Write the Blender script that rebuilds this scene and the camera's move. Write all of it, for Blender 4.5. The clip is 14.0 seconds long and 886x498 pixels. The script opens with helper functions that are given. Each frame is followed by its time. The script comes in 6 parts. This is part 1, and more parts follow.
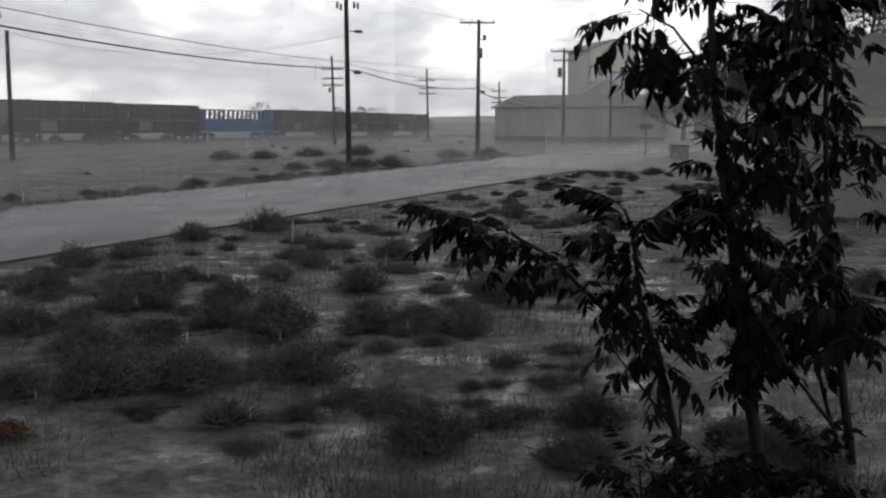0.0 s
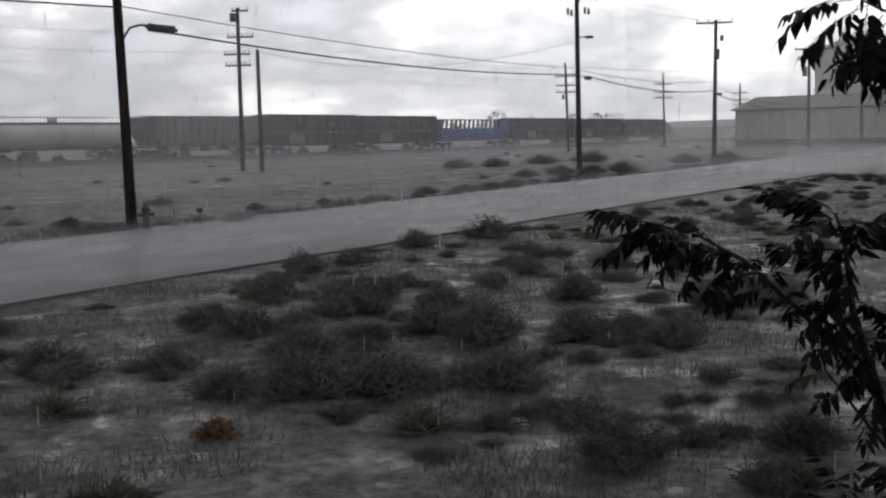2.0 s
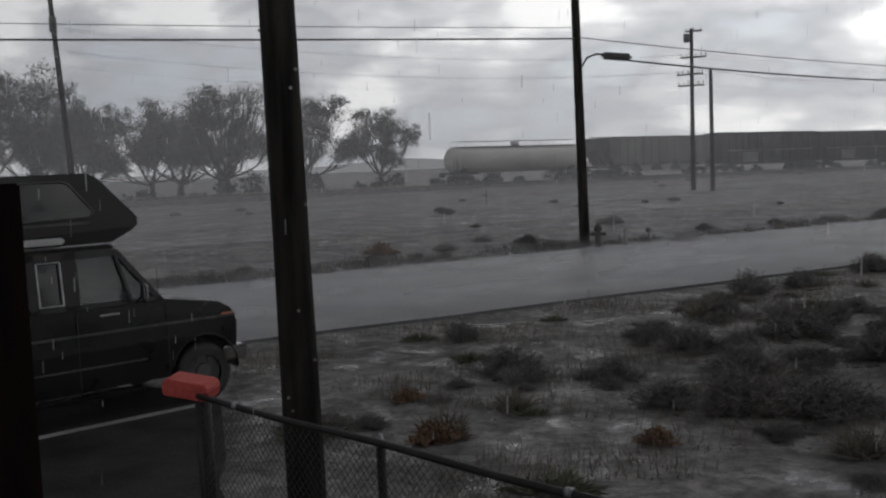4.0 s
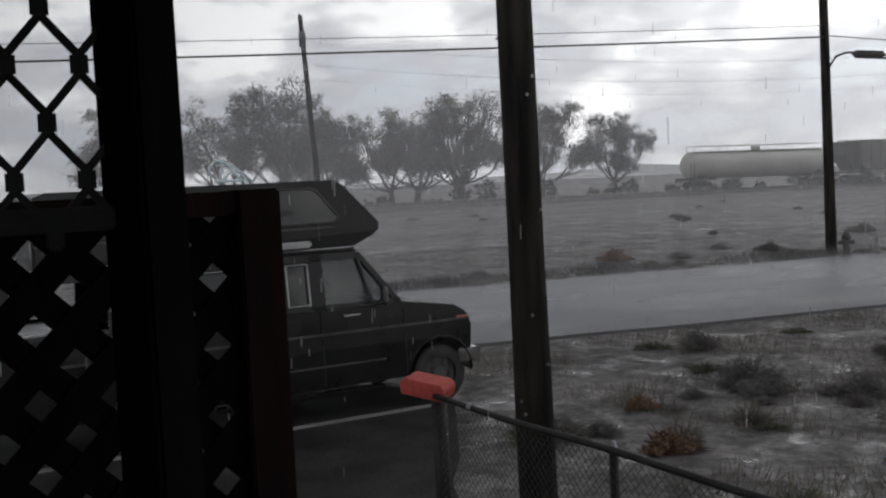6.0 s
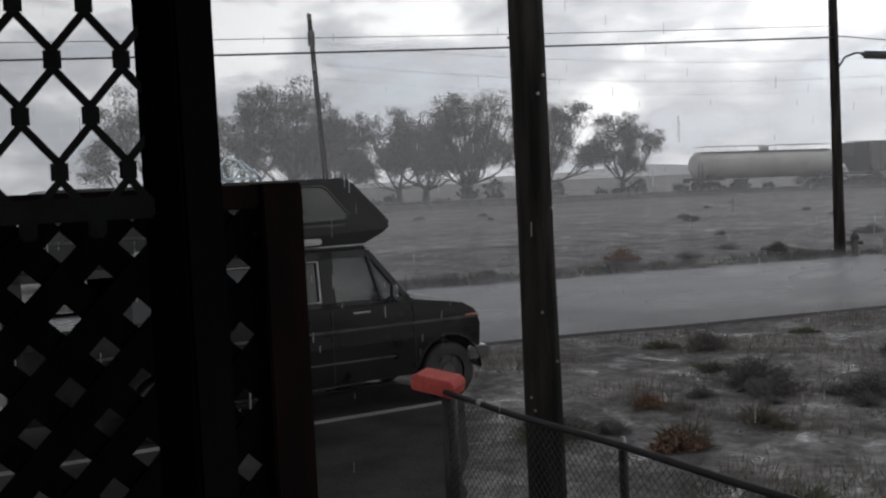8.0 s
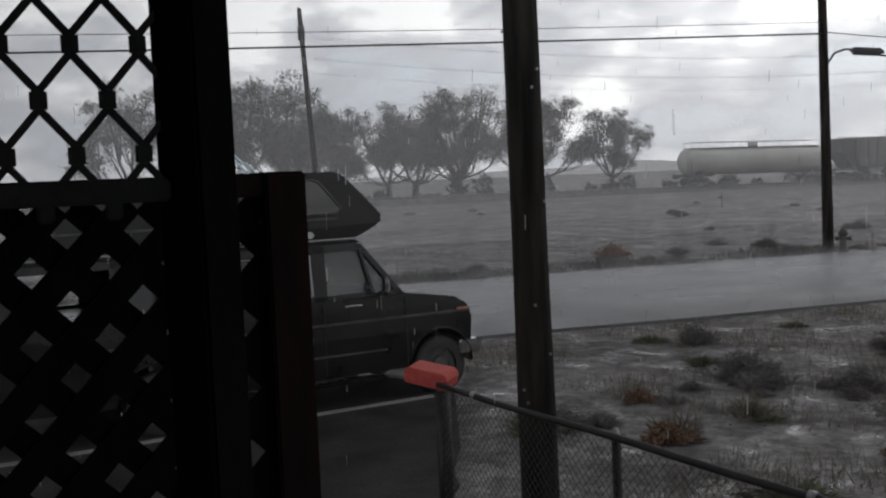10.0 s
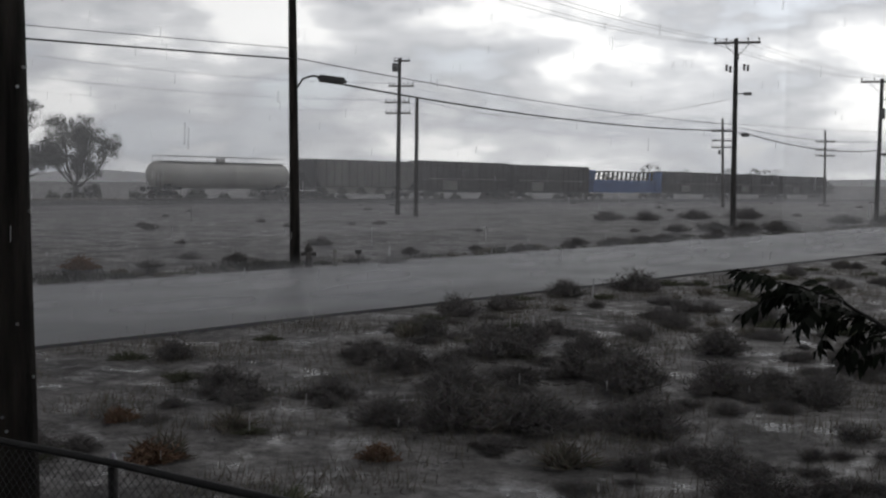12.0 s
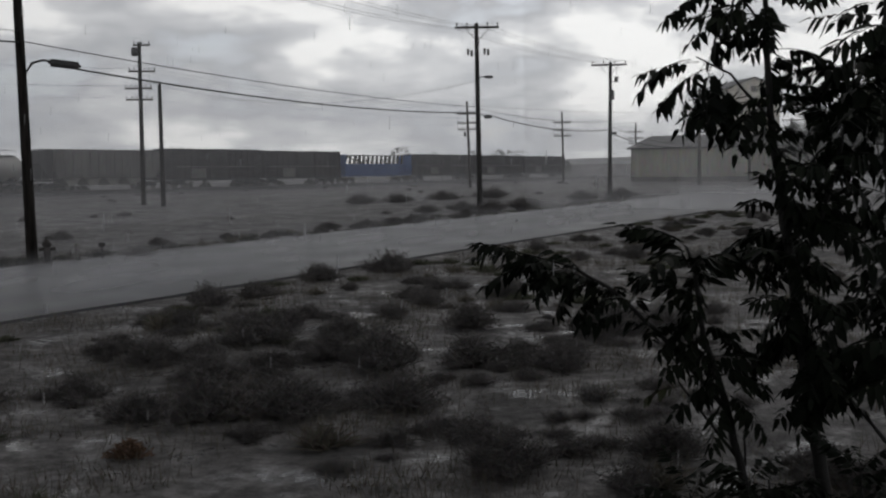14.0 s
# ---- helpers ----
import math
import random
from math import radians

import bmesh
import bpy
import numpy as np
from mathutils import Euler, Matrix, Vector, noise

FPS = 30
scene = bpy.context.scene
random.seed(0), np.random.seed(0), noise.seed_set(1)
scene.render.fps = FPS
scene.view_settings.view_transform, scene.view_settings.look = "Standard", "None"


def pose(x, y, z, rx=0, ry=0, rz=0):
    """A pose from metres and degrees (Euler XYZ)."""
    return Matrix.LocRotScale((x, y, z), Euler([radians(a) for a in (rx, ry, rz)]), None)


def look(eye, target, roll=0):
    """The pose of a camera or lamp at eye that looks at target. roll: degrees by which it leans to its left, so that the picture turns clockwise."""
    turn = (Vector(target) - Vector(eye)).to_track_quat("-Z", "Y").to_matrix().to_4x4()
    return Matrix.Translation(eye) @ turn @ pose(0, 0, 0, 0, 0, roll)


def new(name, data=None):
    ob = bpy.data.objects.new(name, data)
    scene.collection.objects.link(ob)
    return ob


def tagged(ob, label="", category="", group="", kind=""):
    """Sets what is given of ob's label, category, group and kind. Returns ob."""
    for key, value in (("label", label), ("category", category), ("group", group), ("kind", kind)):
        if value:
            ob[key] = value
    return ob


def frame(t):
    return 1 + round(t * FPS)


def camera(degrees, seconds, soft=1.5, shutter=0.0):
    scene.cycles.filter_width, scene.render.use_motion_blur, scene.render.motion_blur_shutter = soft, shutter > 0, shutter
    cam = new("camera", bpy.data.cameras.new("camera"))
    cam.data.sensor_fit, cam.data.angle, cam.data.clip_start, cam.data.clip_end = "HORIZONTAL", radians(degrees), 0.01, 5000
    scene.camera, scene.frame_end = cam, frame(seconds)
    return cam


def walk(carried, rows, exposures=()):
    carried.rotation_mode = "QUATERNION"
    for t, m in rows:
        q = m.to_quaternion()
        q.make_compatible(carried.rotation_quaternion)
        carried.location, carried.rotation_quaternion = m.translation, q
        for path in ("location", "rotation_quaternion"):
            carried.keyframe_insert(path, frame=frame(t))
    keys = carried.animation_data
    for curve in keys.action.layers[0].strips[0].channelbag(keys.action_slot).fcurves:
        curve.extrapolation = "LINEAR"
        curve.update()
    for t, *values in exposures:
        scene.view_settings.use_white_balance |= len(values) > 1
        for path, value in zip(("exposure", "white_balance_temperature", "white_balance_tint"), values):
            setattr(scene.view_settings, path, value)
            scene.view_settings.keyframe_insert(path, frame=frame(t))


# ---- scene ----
cam = camera(44.96, 14.0, soft=2.2)
PATH = [
    (0.0, pose(-0.223, 0.207, 2.738, 82.960, 0.163, -0.693)),
    (0.5, pose(-0.226, 0.296, 2.738, 83.124, 0.535, 0.879)),
    (1.0, pose(-0.164, 0.459, 2.716, 83.372, 0.879, 3.874)),
    (1.5, pose(0.003, 0.464, 2.709, 83.401, 1.534, 7.333)),
    (2.0, pose(0.124, 0.463, 2.704, 83.531, 1.510, 11.849)),
    (2.5, pose(0.163, 0.169, 2.757, 83.898, 1.202, 17.406)),
    (3.0, pose(0.361, -0.202, 2.800, 84.568, 2.012, 23.803)),
    (3.5, pose(0.404, -0.158, 2.778, 84.969, 2.652, 30.019)),
    (4.0, pose(0.478, -0.213, 2.805, 85.361, 2.539, 35.589)),
    (6.5, pose(0.485, -0.244, 2.798, 86.378, 2.790, 48.635)),
    (7.0, pose(0.484, -0.249, 2.793, 86.471, 2.630, 48.594)),
    (7.5, pose(0.517, -0.282, 2.792, 86.336, 2.614, 48.484)),
    (10.0, pose(0.516, -0.354, 2.776, 85.989, 2.448, 47.832)),
    (10.5, pose(0.487, -0.372, 2.774, 85.665, 1.854, 41.314)),
    (11.0, pose(0.388, -0.370, 2.780, 85.588, 0.774, 31.869)),
    (11.5, pose(0.298, -0.352, 2.759, 85.849, 0.104, 24.626)),
    (12.0, pose(0.279, -0.396, 2.790, 86.173, -0.340, 19.908)),
    (12.5, pose(0.241, -0.389, 2.804, 86.462, -0.411, 17.517)),
    (13.0, pose(0.235, -0.373, 2.811, 86.539, -0.068, 16.085)),
    (13.5, pose(0.255, -0.537, 2.815, 86.115, 0.431, 13.338)),
    (14.0, pose(0.336, -0.378, 2.751, 85.304, 1.057, 6.722))]
walk(cam, PATH, exposures=((0.0, 0.32), (0.5, 0.76), (1.0, 0.46), (1.5, 0.44), (2.5, 0.3), (3.0, 0.15), (4.0, 0.15), (6.5, 0.68), (7.5, 0.66), (10.0, 0.58), (10.5, 0.6), (11.0, 0.05), (11.5, 0.05), (12.0, 0.08), (12.5, -0.15), (13.0, -0.18), (14.0, -0.27)))

# ---------- sky, sun ----------
world = bpy.data.worlds.new("storm_sky")
scene.world = world
world.use_nodes = True
wn, wl = world.node_tree.nodes, world.node_tree.links
wn.clear()


def wnode(kind, **kw):
    nd = wn.new(kind)
    for k, v in kw.items():
        nd.inputs[k].default_value = v
    return nd


SUN_ELEV, SUN_AZ = radians(48), radians(-14)      # azimuth from +y towards -x
sky = wn.new("ShaderNodeTexSky")
sky.sky_type, sky.sun_disc, sky.sun_elevation, sky.sun_rotation = "NISHITA", False, SUN_ELEV, -SUN_AZ
sky.dust_density = 3.0
tc = wn.new("ShaderNodeTexCoord")
sep = wn.new("ShaderNodeSeparateXYZ")
wl.new(tc.outputs["Generated"], sep.inputs[0])


def wmath(op, a, b):
    nd = wn.new("ShaderNodeMath")
    nd.operation = op
    for i, v in enumerate((a, b)):
        if isinstance(v, (int, float)):
            nd.inputs[i].default_value = v
        else:
            wl.new(v, nd.inputs[i])
    return nd.outputs[0]


def wramp(fac, stops):
    nd = wn.new("ShaderNodeValToRGB")
    while len(nd.color_ramp.elements) < len(stops):
        nd.color_ramp.elements.new(0.5)
    for e, (p, c) in zip(nd.color_ramp.elements, stops):
        e.position, e.color = p, (*c, 1)
    wl.new(fac, nd.inputs[0])
    return nd.outputs[0]


stretch = wn.new("ShaderNodeMapping")
stretch.inputs["Scale"].default_value = (1.0, 1.0, 2.6)
stretch.inputs["Location"].default_value = (0.35, 0.1, 0.0)
wl.new(tc.outputs["Generated"], stretch.inputs[0])
clouds = wnode("ShaderNodeTexNoise", Scale=5.6, Detail=10.0, Roughness=0.56, Distortion=0.0)
wl.new(stretch.outputs[0], clouds.inputs["Vector"])
lay = wramp(clouds.outputs["Fac"], [(0.34, (0.80, 0.85, 0.93)), (0.43, (0.58, 0.595, 0.625)), (0.52, (0.80, 0.81, 0.83)), (0.58, (1.15, 1.15, 1.14))])
cover = wramp(clouds.outputs["Fac"], [(0.32, (0.6, 0.6, 0.6)), (0.42, (1, 1, 1))])
gain = wn.new("ShaderNodeMix")
gain.data_type, gain.blend_type = "RGBA", "MULTIPLY"
gain.inputs[0].default_value = 1.0
wl.new(sky.outputs[0], gain.inputs[6])
gain.inputs[7].default_value = (0.10, 0.10, 0.10, 1)
mix = wn.new("ShaderNodeMix")
mix.data_type = "RGBA"
wl.new(cover, mix.inputs[0])
wl.new(gain.outputs[2], mix.inputs[6])
wl.new(lay, mix.inputs[7])
# the rain cloud grows heavier and darker towards the zenith
heavy = wramp(sep.outputs[2], [(0.13, (1, 1, 1)), (0.34, (0.56, 0.56, 0.57)), (0.72, (0.17, 0.17, 0.18))])
dark = wn.new("ShaderNodeMix")
dark.data_type, dark.blend_type = "RGBA", "MULTIPLY"
dark.inputs[0].default_value = 1.0
wl.new(mix.outputs[2], dark.inputs[6])
wl.new(heavy, dark.inputs[7])
# and it is thinner, brighter cloud on the side where the sun stands
side = wramp(wmath("ADD", wmath("MULTIPLY", sep.outputs[0], 0.5), 0.5), [(0.03, (0.40, 0.405, 0.415)), (0.09, (0.56, 0.565, 0.575)), (0.22, (0.80, 0.80, 0.805)), (0.42, (1, 1, 1))])
lit = wn.new("ShaderNodeMix")
lit.data_type, lit.blend_type = "RGBA", "MULTIPLY"
lit.inputs[0].default_value = 1.0
wl.new(dark.outputs[2], lit.inputs[6])
wl.new(side, lit.inputs[7])
bg = wnode("ShaderNodeBackground", Strength=1.0)
wl.new(lit.outputs[2], bg.inputs[0])
wout = wn.new("ShaderNodeOutputWorld")
wl.new(bg.outputs[0], wout.inputs[0])

sun = new("sun", bpy.data.lights.new("sun", "SUN"))
sun.data.energy, sun.data.angle, sun.data.color = 0.25, radians(30), (1, 0.97, 0.93)
sun.matrix_basis = look((0, 0, 0), (math.sin(SUN_AZ) * -1 * -math.cos(SUN_ELEV), -math.cos(SUN_AZ) * math.cos(SUN_ELEV), -math.sin(SUN_ELEV)))


# ---------- materials ----------
def mat(name, c1, c2, rough=0.6, scale=3.0, fine=40.0, bump=0.3, metal=0.0, grain=(1, 1, 1), rough2=None, spec=0.5, cut=(0.35, 0.65)):
    m = bpy.data.materials.new(name)
    m.use_nodes = True
    nt = m.node_tree
    b = nt.nodes["Principled BSDF"]
    co = nt.nodes.new("ShaderNodeTexCoord")
    mp = nt.nodes.new("ShaderNodeMapping")
    mp.inputs["Scale"].default_value = grain
    nt.links.new(co.outputs["Object"], mp.inputs[0])
    info = nt.nodes.new("ShaderNodeObjectInfo")
    big = nt.nodes.new("ShaderNodeTexNoise")
    big.noise_dimensions = "4D"
    sm = nt.nodes.new("ShaderNodeTexNoise")
    for nd, sc, de in ((big, scale, 5), (sm, fine, 3)):
        nd.inputs["Scale"].default_value, nd.inputs["Detail"].default_value = sc, de
        nt.links.new(mp.outputs[0], nd.inputs["Vector"])
    mul = nt.nodes.new("ShaderNodeMath")
    mul.operation = "MULTIPLY"
    mul.inputs[1].default_value = 17.0
    nt.links.new(info.outputs["Random"], mul.inputs[0])
    nt.links.new(mul.outputs[0], big.inputs["W"])
    ramp = nt.nodes.new("ShaderNodeValToRGB")
    ramp.color_ramp.elements[0].position, ramp.color_ramp.elements[1].position = cut
    ramp.color_ramp.elements[0].color, ramp.color_ramp.elements[1].color = (*c1, 1), (*c2, 1)
    nt.links.new(big.outputs["Fac"], ramp.inputs[0])
    mx = nt.nodes.new("ShaderNodeMix")
    mx.data_type, mx.blend_type = "RGBA", "OVERLAY"
    mx.inputs[0].default_value = 0.45
    nt.links.new(ramp.outputs[0], mx.inputs[6])
    nt.links.new(sm.outputs["Color"], mx.inputs[7])
    hs = nt.nodes.new("ShaderNodeHueSaturation")
    hs.inputs["Saturation"].default_value = 0.85
    nt.links.new(mx.outputs[2], hs.inputs["Color"])
    nt.links.new(hs.outputs[0], b.inputs["Base Color"])
    b.inputs["Roughness"].default_value, b.inputs["Metallic"].default_value = rough, metal
    b.inputs["Specular IOR Level"].default_value = spec
    if rough2 is not None:
        mr = nt.nodes.new("ShaderNodeMapRange")
        mr.inputs["From Min"].default_value, mr.inputs["From Max"].default_value = cut
        mr.inputs["To Min"].default_value, mr.inputs["To Max"].default_value = rough, rough2
        nt.links.new(big.outputs["Fac"], mr.inputs[0])
        nt.links.new(mr.outputs[0], b.inputs["Roughness"])
    if bump:
        bp = nt.nodes.new("ShaderNodeBump")
        bp.inputs["Strength"].default_value, bp.inputs["Distance"].default_value = bump, 0.02
        nt.links.new(sm.outputs["Fac"], bp.inputs["Height"])
        nt.links.new(bp.outputs[0], b.inputs["Normal"])
    return m


def glass_mat(name, tint, rough=0.03, trans=0.6):
    m = bpy.data.materials.new(name)
    m.use_nodes = True
    b = m.node_tree.nodes["Principled BSDF"]
    b.inputs["Base Color"].default_value = (*tint, 1)
    b.inputs["Roughness"].default_value, b.inputs["Transmission Weight"].default_value, b.inputs["IOR"].default_value = rough, trans, 1.45
    return m


M_POLE = mat("creosote_wood", (0.009, 0.008, 0.007), (0.040, 0.034, 0.029), 0.8, 2.0, 30, 0.8, spec=0.15, grain=(6, 6, 0.6))
M_POLEG = mat("weathered_pole_wood", (0.06, 0.055, 0.05), (0.12, 0.11, 0.10), 0.8, 2.0, 30, 0.5, grain=(6, 6, 0.6))
M_STEEL = mat("galvanised_steel", (0.22, 0.22, 0.23), (0.34, 0.34, 0.35), 0.42, 6, 60, 0.1, metal=0.8)
M_DULL = mat("dull_dark_steel", (0.05, 0.05, 0.052), (0.09, 0.088, 0.085), 0.55, 5, 50, 0.2, metal=0.4)
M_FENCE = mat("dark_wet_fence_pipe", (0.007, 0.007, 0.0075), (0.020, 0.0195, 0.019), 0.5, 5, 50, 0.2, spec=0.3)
M_MESH = mat("dull_wet_wire", (0.035, 0.035, 0.036), (0.075, 0.074, 0.073), 0.5, 6, 60, 0.1, metal=0.4)
M_CABLE = mat("black_cable_jacket", (0.02, 0.02, 0.02), (0.035, 0.035, 0.035), 0.6, 5, 40, 0)
M_CERAM = mat("glazed_insulator", (0.10, 0.09, 0.085), (0.16, 0.15, 0.14), 0.25, 8, 40, 0)
# Porch shade is put into the next two near-black wood colours.
M_DARKWOOD = mat("porch_shaded_dark_wood", (0.003, 0.0028, 0.0028), (0.006, 0.0055, 0.0055), 0.85, 3, 45, 0.12, spec=0.03, grain=(5, 5, 0.8))
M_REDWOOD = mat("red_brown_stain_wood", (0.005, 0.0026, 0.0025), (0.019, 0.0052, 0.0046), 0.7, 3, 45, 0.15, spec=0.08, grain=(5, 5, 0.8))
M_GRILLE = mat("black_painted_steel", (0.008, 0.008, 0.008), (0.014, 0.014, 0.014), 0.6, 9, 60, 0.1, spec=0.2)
M_VANPAINT = mat("dark_brown_van_paint", (0.0022, 0.0020, 0.0020), (0.0050, 0.0046, 0.0045), 0.22, 2, 30, 0.03, spec=0.32, rough2=0.36)
M_CHROME = mat("wet_chrome", (0.55, 0.55, 0.56), (0.68, 0.68, 0.69), 0.16, 4, 30, 0.02, metal=1.0)
M_MOULD = mat("grey_trim_strip", (0.04, 0.04, 0.04), (0.09, 0.09, 0.09), 0.4, 4, 30, 0.02, metal=0.2)
M_TRIM = mat("dull_aluminium_trim", (0.30, 0.30, 0.30), (0.42, 0.42, 0.42), 0.35, 4, 30, 0.02, metal=0.7)
M_RUBBER = mat("tyre_rubber", (0.018, 0.018, 0.018), (0.032, 0.031, 0.030), 0.7, 6, 50, 0.3)
M_TINT = glass_mat("tinted_window_glass", (0.012, 0.013, 0.013), 0.05, 0.35)
M_CLEAR = glass_mat("clear_window_glass", (0.20, 0.225, 0.225), 0.02, 0.9)
M_SEAT = mat("grey_seat_cloth", (0.05, 0.05, 0.05), (0.09, 0.088, 0.085), 0.9, 5, 60, 0.2)
M_ORANGE = mat("orange_red_plastic", (0.40, 0.016, 0.005), (0.50, 0.026, 0.008), 0.5, 5, 40, 0.05, spec=0.12)
M_AMBER = mat("amber_lens", (0.45, 0.10, 0.03), (0.5, 0.13, 0.04), 0.3, 5, 40, 0.05)
M_ASPHALT = mat("wet_asphalt", (0.080, 0.081, 0.086), (0.13, 0.131, 0.137), 0.30, 0.35, 14, 0.12, rough2=0.48, spec=0.6)
M_DRIVE = mat("dark_gravel_van_shade", (0.012, 0.012, 0.0125), (0.040, 0.039, 0.037), 0.75, 1.2, 25, 0.7, spec=0.15)
M_CONC = mat("pale_water_strip", (0.16, 0.16, 0.155), (0.26, 0.255, 0.25), 0.35, 1.2, 30, 0.2)
M_BALLAST = mat("ballast_gravel", (0.05, 0.048, 0.046), (0.11, 0.105, 0.10), 0.8, 1.5, 12, 0.8)
M_TIE = mat("rail_sleeper_wood", (0.04, 0.034, 0.03), (0.07, 0.06, 0.052), 0.8, 2, 30, 0.4)
M_RAIL = mat("rail_steel", (0.14, 0.12, 0.10), (0.24, 0.22, 0.2), 0.4, 3, 30, 0.1, metal=0.8)
M_TANK = mat("dirty_cream_tank_paint", (0.60, 0.585, 0.52), (0.80, 0.785, 0.72), 0.5, 0.5, 8, 0.1, grain=(1, 1, 0.35))
M_HOPPER = mat("grey_hopper_paint", (0.19, 0.183, 0.163), (0.32, 0.307, 0.275), 0.55, 0.5, 8, 0.1, grain=(1, 1, 0.3))
M_BOXCAR = mat("rusty_brown_boxcar_paint", (0.025, 0.019, 0.017), (0.06, 0.048, 0.043), 0.65, 0.4, 8, 0.15, grain=(1, 1, 0.3))
M_BOXCARG = mat("faded_tan_boxcar_paint", (0.05, 0.046, 0.041), (0.10, 0.093, 0.083), 0.65, 0.4, 8, 0.15, grain=(1, 1, 0.3))
M_BLUE = mat("blue_wagon_paint", (0.03, 0.13, 0.42), (0.06, 0.20, 0.55), 0.5, 0.6, 8, 0.1)
M_SHED = mat("cream_metal_siding", (0.42, 0.40, 0.34), (0.55, 0.53, 0.46), 0.55, 0.3, 4, 0.1, grain=(1, 1, 0.25))
# Mill siding is lightened: distant haze is put into its colour.
M_MILL = mat("hazed_weathered_cream_siding", (0.68, 0.63, 0.52), (0.82, 0.77, 0.66), 0.6, 0.22, 3, 0.1, grain=(1, 1, 0.25))
M_ROOF = mat("grey_metal_roof", (0.11, 0.11, 0.11), (0.19, 0.19, 0.19), 0.6, 0.5, 4, 0.1)
M_DARKBASE = mat("dark_weathered_base", (0.14, 0.13, 0.12), (0.22, 0.21, 0.19), 0.7, 0.5, 4, 0.1)
M_BARK = mat("grey_bark", (0.06, 0.053, 0.047), (0.12, 0.108, 0.096), 0.85, 3, 25, 0.8, grain=(3, 3, 0.7))
# Young tree: its backlit shade is put into the bark and leaf colours.
M_STEM = mat("backlit_smooth_bark", (0.007, 0.0065, 0.006), (0.020, 0.018, 0.016), 0.65, 6, 50, 0.4, grain=(3, 3, 0.7))
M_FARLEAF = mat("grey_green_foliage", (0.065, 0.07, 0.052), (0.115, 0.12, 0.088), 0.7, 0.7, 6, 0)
M_LEAF = mat("backlit_wet_green_leaf", (0.004, 0.0065, 0.0035), (0.011, 0.016, 0.007), 0.6, 3, 30, 0.1, spec=0.12)
M_LEAFY = mat("yellowing_leaf", (0.035, 0.045, 0.015), (0.06, 0.06, 0.02), 0.4, 3, 30, 0.1)
M_SHRUB = mat("grey_sage_twigs", (0.09, 0.083, 0.080), (0.17, 0.157, 0.150), 0.85, 2, 20, 0)
M_VERGE = mat("dark_wet_verge_weeds", (0.030, 0.029, 0.025), (0.075, 0.071, 0.060), 0.85, 2, 20, 0)
M_DRYGRASS = mat("dry_weed_stalks", (0.12, 0.105, 0.08), (0.20, 0.18, 0.14), 0.85, 2, 20, 0)
M_GREENWEED = mat("low_green_weeds", (0.07, 0.078, 0.045), (0.12, 0.125, 0.075), 0.8, 2, 20, 0)
M_RUSTWEED = mat("rust_orange_weeds", (0.14, 0.075, 0.040), (0.21, 0.115, 0.060), 0.85, 2, 20, 0)
# Rain haze over the far hills is put into this pale slope colour.
M_HILL = mat("haze_pale_hill_slope", (0.52, 0.52, 0.525), (0.62, 0.62, 0.625), 0.95, 0.01, 0.1, 0)
M_HYD = mat("hydrant_paint", (0.05, 0.045, 0.042), (0.09, 0.08, 0.075), 0.5, 6, 40, 0.2)
M_SIGN = mat("weathered_sign_board", (0.16, 0.15, 0.14), (0.24, 0.23, 0.22), 0.6, 4, 30, 0.1)
M_HOUSE = mat("grey_house_siding", (0.20, 0.195, 0.19), (0.28, 0.275, 0.27), 0.7, 1, 10, 0.1)
M_BLUEPL = mat("pale_blue_plastic", (0.52, 0.66, 0.72), (0.74, 0.82, 0.84), 0.4, 6, 40, 0.05)


# ---------- mesh helpers ----------
def thing(name, label, cat, group="", at=None, kind=""):
    ob = new(name)
    if at is not None:
        ob.matrix_basis = at
    return tagged(ob, label, cat, group, kind)


def part(name, bm, material, parent, label=""):
    me = bpy.data.meshes.new(name)
    if not isinstance(bm, bpy.types.Mesh):
        bm.to_mesh(me)
        bm.free()
        me.materials.append(material)
    else:
        me = bm
    ob = new(name, me)
    ob.parent = parent
    return tagged(ob, label)


def single(name, bm, material, label, cat, group="", kind="", at=None):
    me = bpy.data.meshes.new(name)
    bm.to_mesh(me)
    bm.free()
    me.materials.append(material)
    ob = new(name, me)
    if at is not None:
        ob.matrix_basis = at
    return tagged(ob, label, cat, group, kind)


def box(bm, c, s, bevel=0.0, m=None):
    r = bmesh.ops.create_cube(bm, size=1.0, matrix=(m or Matrix()) @ Matrix.Translation(c) @ Matrix.Diagonal((*s, 1)))
    if bevel:
        es = {e for v in r["verts"] for e in v.link_edges}
        bmesh.ops.bevel(bm, geom=list(es), offset=bevel, segments=2, affect="EDGES", clamp_overlap=True)
    return bm


def rod(bm, a, b, r0, r1=None, n=8):
    a, b = Vector(a), Vector(b)
    r1 = r0 if r1 is None else r1
    q = (b - a).to_track_quat("Z", "Y").to_matrix()
    ra, rb = [], []
    for i in range(n):
        d = q @ Vector((math.cos(2 * math.pi * i / n), math.sin(2 * math.pi * i / n), 0))
        ra.append(bm.verts.new(a + d * r0))
        rb.append(bm.verts.new(b + d * r1))
    for i in range(n):
        f = bm.faces.new((ra[i], ra[(i + 1) % n], rb[(i + 1) % n], rb[i]))
        f.smooth = n > 6
    bm.faces.new(ra[::-1])
    bm.faces.new(rb)
    return bm


